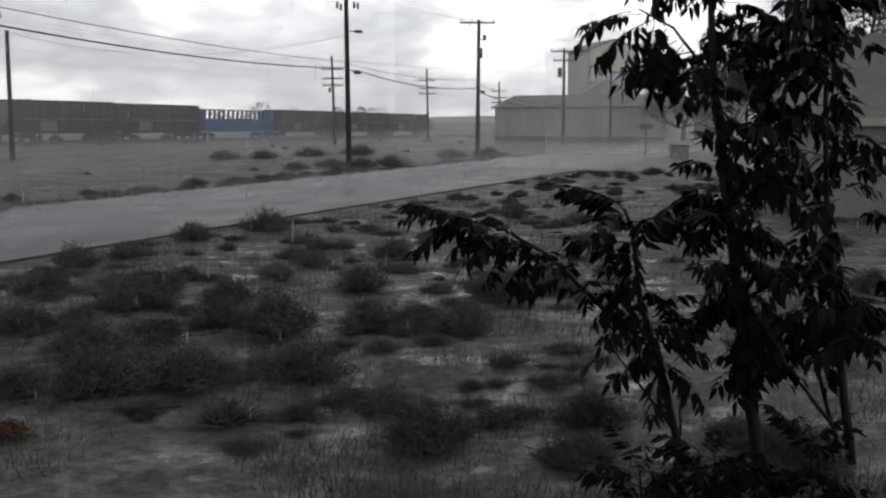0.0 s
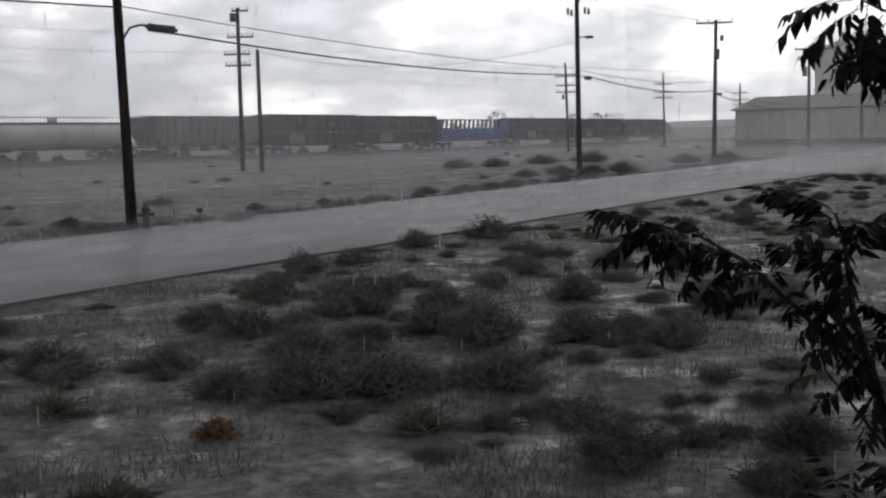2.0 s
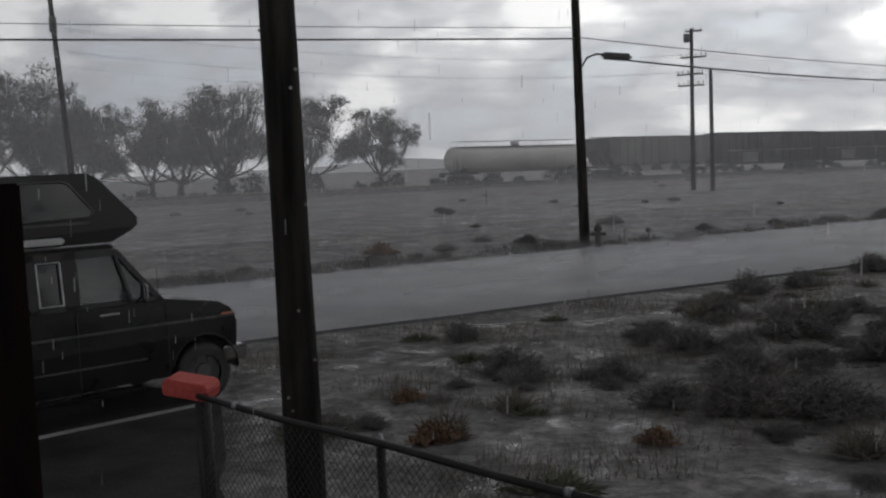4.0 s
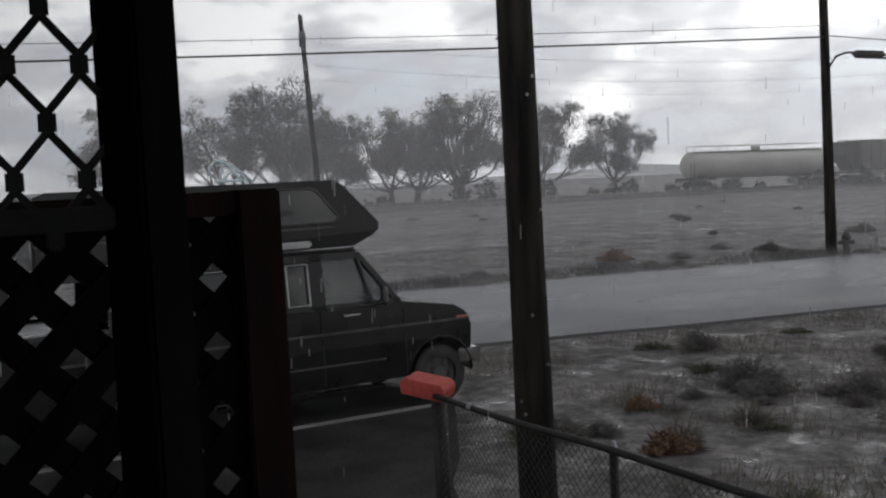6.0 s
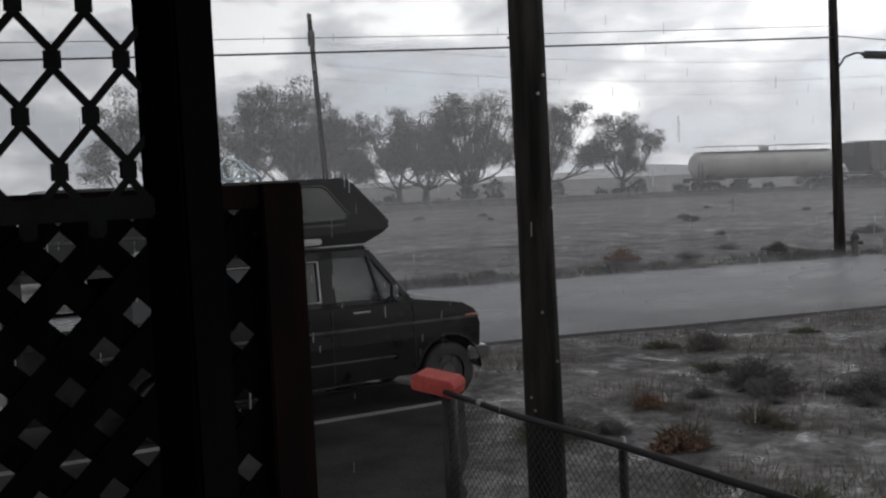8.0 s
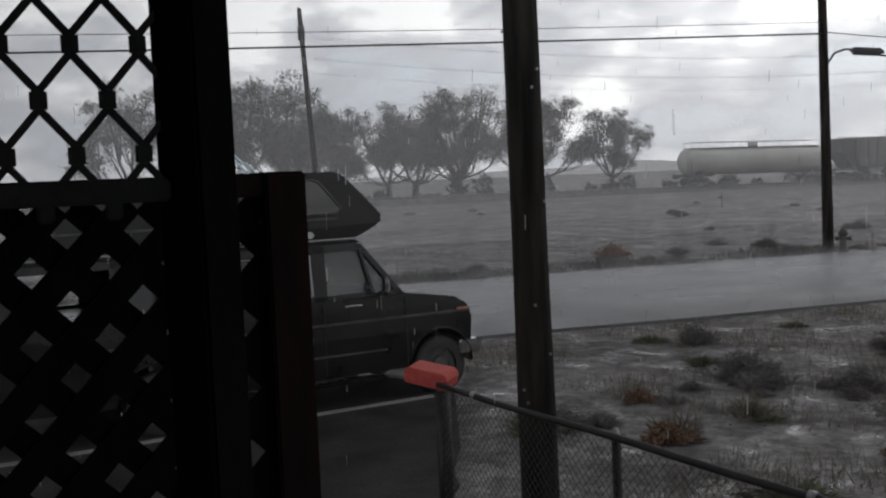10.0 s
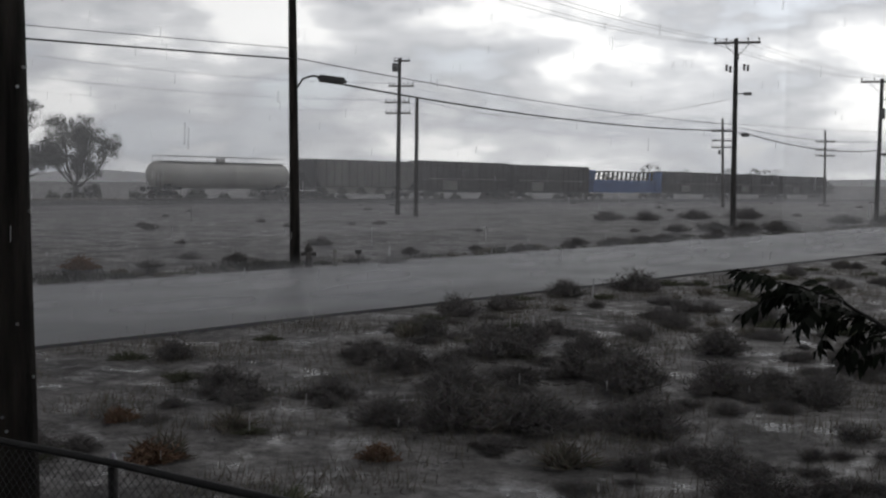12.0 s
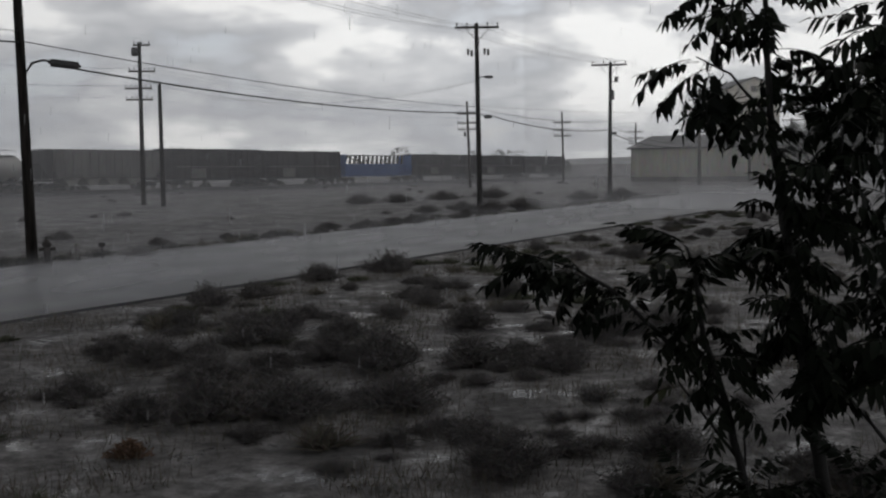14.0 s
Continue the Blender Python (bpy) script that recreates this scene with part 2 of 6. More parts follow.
def tube(bm, pts, radii, n=6):
    pts = [Vector(p) for p in pts]
    if isinstance(radii, (int, float)):
        radii = [radii] * len(pts)
    rings = []
    for i, p in enumerate(pts):
        d = (pts[min(i + 1, len(pts) - 1)] - pts[max(i - 1, 0)]).normalized()
        q = d.to_track_quat("Z", "Y").to_matrix()
        rings.append([bm.verts.new(p + q @ Vector((math.cos(2 * math.pi * k / n), math.sin(2 * math.pi * k / n), 0)) * radii[i]) for k in range(n)])
    for a, b in zip(rings, rings[1:]):
        # rings keep one winding; start each at the nearest vertex so that the skin doesn't twist
        off = min(range(n), key=lambda o: (a[0].co - b[o].co).length)
        for k in range(n):
            f = bm.faces.new((a[k], a[(k + 1) % n], b[(k + 1 + off) % n], b[(k + off) % n]))
            f.smooth = True
    bm.faces.new(rings[0][::-1])
    bm.faces.new(rings[-1])
    return bm


def prism(bm, outline, y0, y1, inset=0.0, z_in=None):
    """A side outline (x, z) drawn out from y0 to y1; above z_in it leans in by inset for each metre."""
    def off(z):
        return inset * max(0.0, z - z_in) if z_in is not None else 0.0
    a = [bm.verts.new((x, y0 + off(z), z)) for x, z in outline]
    b = [bm.verts.new((x, y1 - off(z), z)) for x, z in outline]
    n = len(outline)
    bm.faces.new(a)
    bm.faces.new(b[::-1])
    for i in range(n):
        bm.faces.new((a[(i + 1) % n], a[i], b[i], b[(i + 1) % n]))
    bmesh.ops.recalc_face_normals(bm, faces=bm.faces[:])
    return bm


def softened(bm, w=0.02, seg=2, angle=25):
    es = [e for e in bm.edges if len(e.link_faces) == 2 and e.calc_face_angle(0) > radians(angle)]
    bmesh.ops.bevel(bm, geom=es, offset=w, segments=seg, affect="EDGES", clamp_overlap=True)
    return bm


# ---------- plan: s runs along the road, o across it, away from the yard ----------
OX, OY = -9.9, 17.3
U, N = Vector((0.42, 0.9075, 0)), Vector((-0.9075, 0.42, 0))
ALONG = math.degrees(math.atan2(U.y, U.x))


def gz(x, y):
    """Height of the ground."""
    s, o = (x - OX) * U.x + (y - OY) * U.y, (x - OX) * N.x + (y - OY) * N.y
    t = min(1.0, max(0.0, (o - 25) / 50.0))
    fall = -0.0095 * min(max(s - 45, 0.0), 260.0) * t * t * (3 - 2 * t)
    rough = 0.0
    edge = min(abs(o), abs(o - 9.1)) if o < 0 or o > 9.1 else 0.0
    k = min(1.0, edge / 2.0)
    rough += k * (0.07 * noise.noise(Vector((x * 0.45, y * 0.45, 0))) + 0.035 * noise.noise(Vector((x * 1.7, y * 1.7, 3))))
    return fall + rough - 0.02


def P(s, o, z=None):
    x, y = OX + s * U.x + o * N.x, OY + s * U.y + o * N.y
    return Vector((x, y, gz(x, y) if z is None else z))


# ---------- ground ----------
def ground_mat():
    m = bpy.data.materials.new("wet_desert_soil")
    m.use_nodes = True
    nt = m.node_tree
    b = nt.nodes["Principled BSDF"]
    geo = nt.nodes.new("ShaderNodeNewGeometry")

    def nz(scale, detail, rough=0.55):
        nd = nt.nodes.new("ShaderNodeTexNoise")
        nd.inputs["Scale"].default_value, nd.inputs["Detail"].default_value, nd.inputs["Roughness"].default_value = scale, detail, rough
        nt.links.new(geo.outputs["Position"], nd.inputs["Vector"])
        return nd.outputs["Fac"]

    def ramp(fac, stops):
        nd = nt.nodes.new("ShaderNodeValToRGB")
        while len(nd.color_ramp.elements) < len(stops):
            nd.color_ramp.elements.new(0.5)
        for e, (p, c) in zip(nd.color_ramp.elements, stops):
            e.position, e.color = p, (*c, 1)
        nt.links.new(fac, nd.inputs[0])
        return nd.outputs[0]

    soil = ramp(nz(0.35, 6), [(0.36, (0.085, 0.081, 0.079)), (0.5, (0.122, 0.117, 0.114)), (0.64, (0.170, 0.164, 0.158))])
    grit = ramp(nz(5.0, 6, 0.7), [(0.36, (0.20, 0.195, 0.19)), (0.62, (0.88, 0.88, 0.88))])
    mx = nt.nodes.new("ShaderNodeMix")
    mx.data_type, mx.blend_type = "RGBA", "OVERLAY"
    mx.inputs[0].default_value = 0.8
    nt.links.new(soil, mx.inputs[6])
    nt.links.new(grit, mx.inputs[7])
    weeds = ramp(nz(0.75, 10, 0.74), [(0.40, (0.34, 0.33, 0.33)), (0.50, (0.80, 0.79, 0.78)), (0.57, (1.2, 1.2, 1.2))])
    mz = nt.nodes.new("ShaderNodeMix")
    mz.data_type, mz.blend_type = "RGBA", "MULTIPLY"
    mz.inputs[0].default_value = 1.0
    nt.links.new(mx.outputs[2], mz.inputs[6])
    nt.links.new(weeds, mz.inputs[7])
    nt.links.new(mz.outputs[2], b.inputs["Base Color"])
    pool = nz(1.3, 9, 0.72)
    mr = nt.nodes.new("ShaderNodeMapRange")
    for k, v in (("From Min", 0.51), ("From Max", 0.63), ("To Min", 0.7), ("To Max", 0.12)):
        mr.inputs[k].default_value = v
    nt.links.new(pool, mr.inputs[0])
    nt.links.new(mr.outputs[0], b.inputs["Roughness"])
    bp = nt.nodes.new("ShaderNodeBump")
    bp.inputs["Distance"].default_value = 0.05
    st = nt.nodes.new("ShaderNodeMapRange")
    for k, v in (("From Min", 0.50), ("From Max", 0.60), ("To Min", 1.0), ("To Max", 0.12)):
        st.inputs[k].default_value = v
    nt.links.new(pool, st.inputs[0])
    nt.links.new(st.outputs[0], bp.inputs["Strength"])
    nt.links.new(nz(9.0, 5, 0.7), bp.inputs["Height"])
    nt.links.new(bp.outputs[0], b.inputs["Normal"])
    return m


M_GROUND = ground_mat()


def graded(lo, hi, mid, step, grow):
    out, d, x = [mid], step, mid
    while x < hi:
        x += d
        d *= grow
        out.append(x)
    d, x = step, mid
    while x > lo:
        x -= d
        d *= grow
        out.insert(0, x)
    return out


def build_ground():
    xs, ys = graded(-3500, 3500, -4, 0.4, 1.035), graded(-300, 3500, 10, 0.4, 1.035)
    vs = [(x, y, gz(x, y)) for y in ys for x in xs]
    w = len(xs)
    fs = [(j * w + i, j * w + i + 1, (j + 1) * w + i + 1, (j + 1) * w + i) for j in range(len(ys) - 1) for i in range(w - 1)]
    me = bpy.data.meshes.new("ground")
    me.from_pydata(vs, [], fs)
    me.materials.append(M_GROUND)
    me.polygons.foreach_set("use_smooth", [True] * len(fs))
    tagged(new("ground", me), "wet pale desert soil with puddles and sparse weeds", "ground", kind="structure")


build_ground()


def build_road():
    bm = bmesh.new()
    rows = []
    for k in range(0, 150):
        s = -70 + k * 2.0 if k < 110 else 150 + (k - 110) * 20.0
        w0 = 0.10 * noise.noise(Vector((s * 0.35, 0, 0))) + 0.05 * noise.noise(Vector((s * 1.3, 5, 0)))
        w1 = 0.10 * noise.noise(Vector((s * 0.35, 9, 0)))
        rows.append([bm.verts.new(P(s, o, z)) for o, z in ((w0, -0.12), (w0, 0.035), (0.9 + w0, 0.037), (4.5, 0.045), (8.2, 0.037), (9.1 + w1, 0.03), (9.1 + w1, -0.12))])
    for a, b in zip(rows, rows[1:]):
        for i in range(6):
            bm.faces.new((a[i], b[i], b[i + 1], a[i + 1]))
    bmesh.ops.recalc_face_normals(bm, faces=bm.faces[:])
    single("road", bm, M_ASPHALT, "wide rain-washed grey asphalt road with broken edges", "road", kind="structure")


build_road()

# ---------- railway ----------
RAIL_O = 80.0


def rz(s):
    """Height of the rail head."""
    return 0.50 - 0.0108 * max(s - 44, -30)


def build_track():
    bm = bmesh.new()
    rows = []
    for k in range(0, 56):
        s = -150 + k * 10.0
        z = rz(s) - 0.16
        rows.append([bm.verts.new(P(s, RAIL_O + o, z + dz)) for o, dz in ((-3.6, -1.3), (-1.7, 0), (1.7, 0), (3.6, -1.3))])
    for a, b in zip(rows, rows[1:]):
        for i in range(3):
            bm.faces.new((a[i], b[i], b[i + 1], a[i + 1]))
    bmesh.ops.recalc_face_normals(bm, faces=bm.faces[:])
    bed = single("railway_track", bm, M_BALLAST, "straight railway track on a low dark ballast bank", "railway", kind="structure")
    for o in (-0.72, 0.72):
        bm = bmesh.new()
        for k in range(0, 55):
            s = -150 + k * 10.0
            a, b = P(s, RAIL_O + o, rz(s) - 0.07), P(s + 10, RAIL_O + o, rz(s + 10) - 0.07)
            rod(bm, a, b, 0.075, n=4)
        part("rail", bm, M_RAIL, bed)
    bm = bmesh.new()
    for k in range(110):
        s = -40 + k * 0.75
        box(bm, (0, 0, 0), (0.23, 2.5, 0.16), m=Matrix.Translation(P(s, RAIL_O, rz(s) - 0.15)) @ pose(0, 0, 0, 0, 0, ALONG))
    tagged(part("sleepers", bm, M_TIE, bed), kind="stuff")


build_track()


def bogie(parent, x):
    bm = bmesh.new()
    for y in (-0.95, 0.95):
        box(bm, (x, y, 0.50), (2.3, 0.14, 0.30), 0.04)
        box(bm, (x, y, 0.72), (0.9, 0.16, 0.30), 0.04)
    box(bm, (x, 0, 0.62), (0.4, 1.9, 0.25))
    part("bogie_frame", bm, M_DULL, parent)
    for dx in (-0.85, 0.85):
        bm = bmesh.new()
        for y in (-0.75, 0.75):
            rod(bm, (x + dx, y - 0.06, 0.42), (x + dx, y + 0.06, 0.42), 0.42, n=18)
        rod(bm, (x + dx, -0.75, 0.42), (x + dx, 0.75, 0.42), 0.08, n=8)
        part("wheelset", bm, M_RAIL, parent)


def wagon_base(s0, s1, name, label):
    mid = (s0 + s1) / 2
    slope = math.degrees(math.atan2(rz(s1) - rz(s0), s1 - s0))
    w = thing(name, label, "railway wagon", "train of standing wagons", at=Matrix.Translation(P(mid, RAIL_O, rz(mid))) @ pose(0, 0, 0, 0, -slope, ALONG))
    L = s1 - s0
    for k in (-1, 1):
        bogie(w, k * (L / 2 - 2.2))
        bm = bmesh.new()
        box(bm, (k * (L / 2 - 0.05), 0, 0.85), (0.7, 0.25, 0.25), 0.03)
        part("coupler", bm, M_DULL, w)
    return w, L


def ladder(parent, x, y, z0, z1, m):
    bm = bmesh.new()
    for dx in (-0.22, 0.22):
        rod(bm, (x + dx, y, z0), (x + dx, y, z1), 0.03, n=5)
    n = int((z1 - z0) / 0.4)
    for i in range(n + 1):
        rod(bm, (x - 0.22, y, z0 + i * (z1 - z0) / n), (x + 0.22, y, z0 + i * (z1 - z0) / n), 0.02, n=5)
    part("ladder", bm, m, parent)


def tank_wagon(s0, s1):
    w, L = wagon_base(s0, s1, "tank_wagon", "dirty cream railway tank wagon with roof walkway, on the track")
    bm = bmesh.new()
    n, R, zc = 28, 1.38, 2.42
    prof = [(-L / 2 + 0.55, 0.02), (-L / 2 + 0.58, 0.45), (-L / 2 + 0.72, 0.85), (-L / 2 + 0.98, 1.18), (-L / 2 + 1.35, R)]
    prof = prof + [(x, R * (0.992 if i % 2 else 1.0)) for i, x in enumerate([-4.5, -4.45, -1.5, -1.45, 1.45, 1.5, 4.45, 4.5])] + [(-x, r) for x, r in prof[::-1]]
    rings = [[bm.verts.new((x, r * math.cos(2 * math.pi * k / n), zc + r * math.sin(2 * math.pi * k / n))) for k in range(n)] for x, r in prof]
    for a, b in zip(rings, rings[1:]):
        for k in range(n):
            bm.faces.new((a[k], b[k], b[(k + 1) % n], a[(k + 1) % n])).smooth = True
    bm.faces.new(rings[0])
    bm.faces.new(rings[-1][::-1])
    bmesh.ops.recalc_face_normals(bm, faces=bm.faces[:])
    part("tank", bm, M_TANK, w)
    for k in (-1, 1):
        bm = bmesh.new()
        box(bm, (k * (L / 2 - 2.0), 0, 1.05), (3.4, 2.3, 0.28), 0.03)
        box(bm, (k * (L / 2 - 2.2), 0, 1.3), (0.6, 2.1, 0.5), 0.03)
        part("end_sill", bm, M_DULL, w)
        ladder(w, k * (L / 2 - 0.9), -1.35, 0.6, 2.6, M_DULL)
    bm = bmesh.new()
    box(bm, (0, 0, 3.80), (L - 3.0, 1.5, 0.05))
    part("roof_walkway", bm, M_DULL, w)
    for y in (-0.75, 0.75):
        bm = bmesh.new()
        rod(bm, (-L / 2 + 1.5, y, 4.35), (L / 2 - 1.5, y, 4.35), 0.03, n=5)
        for i in range(9):
            x = -L / 2 + 1.5 + i * (L - 3) / 8
            rod(bm, (x, y, 3.78), (x, y, 4.35), 0.03, n=5)
        part("handrail", bm, M_STEEL, w)
    bm = bmesh.new()
    rod(bm, (0, 0, 3.7), (0, 0, 4.25), 0.5, n=16)
    part("manway_dome", bm, M_TANK, w)


def hopper_wagon(s0, s1):
    w, L = wagon_base(s0, s1, "hopper_wagon", "grey covered hopper wagon with sloped ends, on the track")
    bm = bmesh.new()
    h = L / 2 - 0.4
    prism(bm, [(-h + 1.7, 4.40), (-h + 1.8, 4.45), (h - 0.3, 4.45), (h, 4.15), (h, 2.6), (h - 1.3, 1.35), (-h + 2.2, 1.35), (-h + 1.7, 2.2)], -1.5, 1.5)
    softened(bm, 0.06)
    part("hopper_body", bm, M_HOPPER, w)
    # Dark steel block stands in for the shadow inside the recessed end.
    bm = bmesh.new()
    prism(bm, [(-h, 4.30), (-h + 0.2, 4.42), (-h + 1.7, 4.42), (-h + 1.7, 1.3), (-h + 1.2, 1.3), (-h, 3.0)], -1.25, 1.25)
    part("end_bay", bm, M_DULL, w, "recessed end of the hopper, its shadow put in as a dark block")
    for i in range(13):
        bm = bmesh.new()
        x = -h + 1.9 + i * (2 * h - 3.5) / 12
        box(bm, (x, -1.54, 3.1 if abs(x) > h - 2.8 else 2.9), (0.10, 0.10, 2.3 if abs(x) > h - 2.8 else 2.9))
        part("side_rib", bm, M_HOPPER, w)
    for i in range(4):
        bm = bmesh.new()
        x = (i - 1.5) * 2.9
        prism(bm, [(x - 1.2, 1.36), (x + 1.2, 1.36), (x + 0.35, 0.55), (x - 0.35, 0.55)], -1.1, 1.1)
        part("discharge_chute", bm, M_TANK, w)
    for k in (-1, 1):
        bm = bmesh.new()
        box(bm, (k * (h - 1.1), 0, 1.15), (2.3, 2.7, 0.22), 0.03)
        for y in (-1.3, 1.3):
            rod(bm, (k * (h - 0.15), y, 1.2), (k * (h - 0.15), y, 3.4), 0.07, n=5)
        part("end_platform", bm, M_DULL, w)
        ladder(w, k * (h - 0.2), -1.5, 0.8, 4.3, M_DULL)
    bm = bmesh.new()
    box(bm, (0, 0, 4.52), (L - 1.2, 0.9, 0.06))
    part("roof_walkway", bm, M_DULL, w)


def box_wagon(s0, s1, top, m, label, door=True):
    w, L = wagon_base(s0, s1, "box_wagon", label)
    h = L / 2 - 0.35
    bm = bmesh.new()
    box(bm, (0, 0, (top + 1.0) / 2), (2 * h, 2.95, top - 1.0), 0.03)
    part("wagon_body", bm, m, w)
    bm = bmesh.new()
    prism(bm, [(-h, top), (h, top), (h, top + 0.1), (-h, top + 0.1)], -1.5, 1.5)
    for i in range(11):
        box(bm, (-h + 0.5 + i * (2 * h - 1) / 10, 0, top + 0.12), (0.09, 2.9, 0.06))
    part("roof", bm, M_DULL, w)
    for i in range(15):
        x = -h + 0.06 + i * (2 * h - 0.12) / 14
        if door and abs(x) < 1.7:
            continue
        bm = bmesh.new()
        box(bm, (x, -1.50, (top + 1.0) / 2), (0.12, 0.08, top - 1.05))
        part("side_post", bm, m, w)
    bm = bmesh.new()
    box(bm, (0, -1.48, 0.98), (2 * h, 0.1, 0.28))
    part("side_sill", bm, M_DULL, w)
    if door:
        bm = bmesh.new()
        box(bm, (0.2, -1.53, (top + 1.0) / 2), (3.1, 0.08, top - 1.25), 0.02)
        for z in (1.8, 2.6, 3.4):
            box(bm, (0.2, -1.585, z), (2.9, 0.05, 0.09))
        part("sliding_door", bm, M_BOXCARG, w)
        bm = bmesh.new()
        box(bm, (-3.4, -1.545, 1.75), (2.6, 0.03, 1.2), 0.01)
        part("repaint_panel", bm, M_HOPPER, w, "paler lower side panel")
        bm = bmesh.new()
        box(bm, (0, -1.57, 2.55), (2 * h - 1.6, 0.05, 0.10))
        part("side_rail", bm, M_HOPPER, w)
    for k in (-1, 1):
        ladder(w, k * (h - 0.35), -1.55, 0.8, top - 0.2, M_DULL)


def blue_wagon(s0, s1):
    w, L = wagon_base(s0, s1, "centre_frame_wagon", "empty blue lumber wagon with an open slatted centre frame")
    h = L / 2 - 0.3
    bm = bmesh.new()
    box(bm, (0, 0, 1.15), (2 * h, 2.8, 0.30), 0.02)
    part("deck", bm, M_BLUE, w)
    bm = bmesh.new()
    box(bm, (0, 0, 2.05), (2 * h - 0.8, 0.9, 1.6))
    part("centre_web", bm, M_BLUE, w)
    bm = bmesh.new()
    box(bm, (0, 0, 4.15), (2 * h - 0.4, 0.45, 0.16))
    part("top_beam", bm, M_DULL, w)
    n = 15
    for i in range(n):
        x = -h + 0.8 + i * (2 * h - 1.6) / (n - 1)
        bm = bmesh.new()
        prism(bm, [(x - 0.28, 2.8), (x + 0.02, 2.8), (x + 0.26, 4.1), (x + 0.0, 4.1)], -0.14, 0.14)
        part("web_strut", bm, M_DULL, w)
    for k in (-1, 1):
        bm = bmesh.new()
        box(bm, (k * (h - 0.15), 0, 2.7), (0.3, 2.8, 3.1), 0.02)
        part("end_bulkhead", bm, M_BLUE, w)


tank_wagon(43.2, 61.4)
hopper_wagon(62.0, 80.0)
box_wagon(80.6, 97.2, 4.65, M_BOXCAR, "dark rusty brown boxcar with ribbed sides")
box_wagon(97.7, 114.8, 4.55, M_BOXCAR, "dark rusty brown boxcar with ribbed sides")
blue_wagon(115.5, 134.0)
box_wagon(134.6, 153.4, 4.30, M_BOXCARG, "faded tan boxcar with ribbed sides")
box_wagon(154.0, 172.7, 4.25, M_BOXCAR, "dark rusty brown boxcar with ribbed sides")
box_wagon(173.3, 192.0, 4.2, M_BOXCAR, "dark rusty brown boxcar with ribbed sides")


# ---------- utility poles ----------
def shaft(parent, h, r0, r1, m, lean=(0, 0)):
    bm = bmesh.new()
    k = 9
    pts = [(lean[0] * i / k, lean[1] * i / k, -0.4 + (h + 0.4) * i / k) for i in range(k + 1)]
    tube(bm, pts, [r0 + (r1 - r0) * i / k + random.uniform(-1, 1) * 0.004 for i in range(k + 1)], 14)
    part("shaft", bm, m, parent)


def crossarm(parent, z, half, turn, n=4, m=None, off=(0, 0), pins=True):
    c, s = math.cos(radians(turn)), math.sin(radians(turn))
    arm = bmesh.new()
    box(arm, (0, 0, 0), (2 * half, 0.10, 0.13), 0.01, m=Matrix.Translation((off[0], off[1], z)) @ pose(0, 0, 0, 0, 0, turn))
    a = part("crossarm", arm, m or M_POLEG, parent)
    if pins:
        for i in range(n):
            d = -half + 0.08 + i * (2 * half - 0.16) / (n - 1)
            bm = bmesh.new()
            x, y = off[0] + c * d, off[1] + s * d
            rod(bm, (x, y, z + 0.05), (x, y, z + 0.16), 0.015, n=5)
            rod(bm, (x, y, z + 0.15), (x, y, z + 0.27), 0.055, 0.04, n=8)
            part("insulator", bm, M_CERAM, a)


def braces(parent, z, half, turn):
    c, s = math.cos(radians(turn)), math.sin(radians(turn))
    bm = bmesh.new()
    for k in (-1, 1):
        rod(bm, (c * k * half * 0.55, s * k * half * 0.55, z), (0, 0, z - 0.75), 0.02, n=4)
    part("arm_brace", bm, M_STEEL, parent)


ARM = ALONG - 90      # cross-arms stand square to the road
GP = "poles beside the road"
# street-lamp pole beside the hydrant
LP = P(8.6, 10.3) + Vector((0.17, 0.08, 0))
lp = thing("street_lamp_pole", "tall dark wooden pole carrying a street lamp, beside a hydrant", "utility pole", GP, at=Matrix.Translation(LP))
shaft(lp, 11.0, 0.17, 0.11, M_POLE, lean=(-0.12, 0.05))
lean_z = lambda z: (-0.12 * z / 11.0, 0.05 * z / 11.0)
crossarm(lp, 10.7, 1.2, ARM, 4, off=lean_z(10.7))
bm = bmesh.new()
d = Vector((math.cos(radians(24)), math.sin(radians(24)), 0))
tube(bm, [Vector((-0.05, 0, 5.45)), Vector((-0.05, 0, 5.55)) + d * 0.12, Vector((-0.05, 0, 5.83)) + d * 0.3, Vector((-0.05, 0, 5.92)) + d * 0.6, Vector((-0.05, 0, 5.88)) + d * 0.85], 0.035, 8)
larm = part("lamp_arm", bm, M_DULL, lp)
bm = bmesh.new()
q = Matrix.Translation(Vector((-0.05, 0, 5.80)) + d * 1.2) @ pose(0, 0, 0, 0, 7, 24)
box(bm, (0, 0, 0), (0.92, 0.36, 0.22), 0.07, m=q)
part("lamp_head", bm, M_DULL, larm, "dark horizontal street lamp head")

# poles along the far side of the road
P1 = Vector((-4.86, 61.63, gz(-5, 61.6)))
p1 = thing("utility_pole", "tall wooden power pole with cross-arm, lamp and equipment, in shrubs", "utility pole", GP, at=Matrix.Translation(P1))
shaft(p1, 10.6, 0.17, 0.11, M_POLE, lean=(-0.05, 0))
crossarm(p1, 10.38, 1.25, 8, 5)
crossarm(p1, 9.45, 0.75, 100, 3)
braces(p1, 10.33, 1.25, 8)
bm = bmesh.new()
for x, z in ((-0.55, 9.0), (-0.35, 8.9), (0.4, 9.0), (0.6, 8.95)):
    rod(bm, (x, 0.12, z - 0.15), (x, 0.12, z + 0.2), 0.07, n=8)
part("cutout_switch", bm, M_CERAM, p1)
bm = bmesh.new()
tube(bm, [(0, -0.1, 7.45), (0.2, -0.25, 7.55), (0.5, -0.3, 7.55)], 0.03, 6)
a1 = part("lamp_arm", bm, M_DULL, p1)
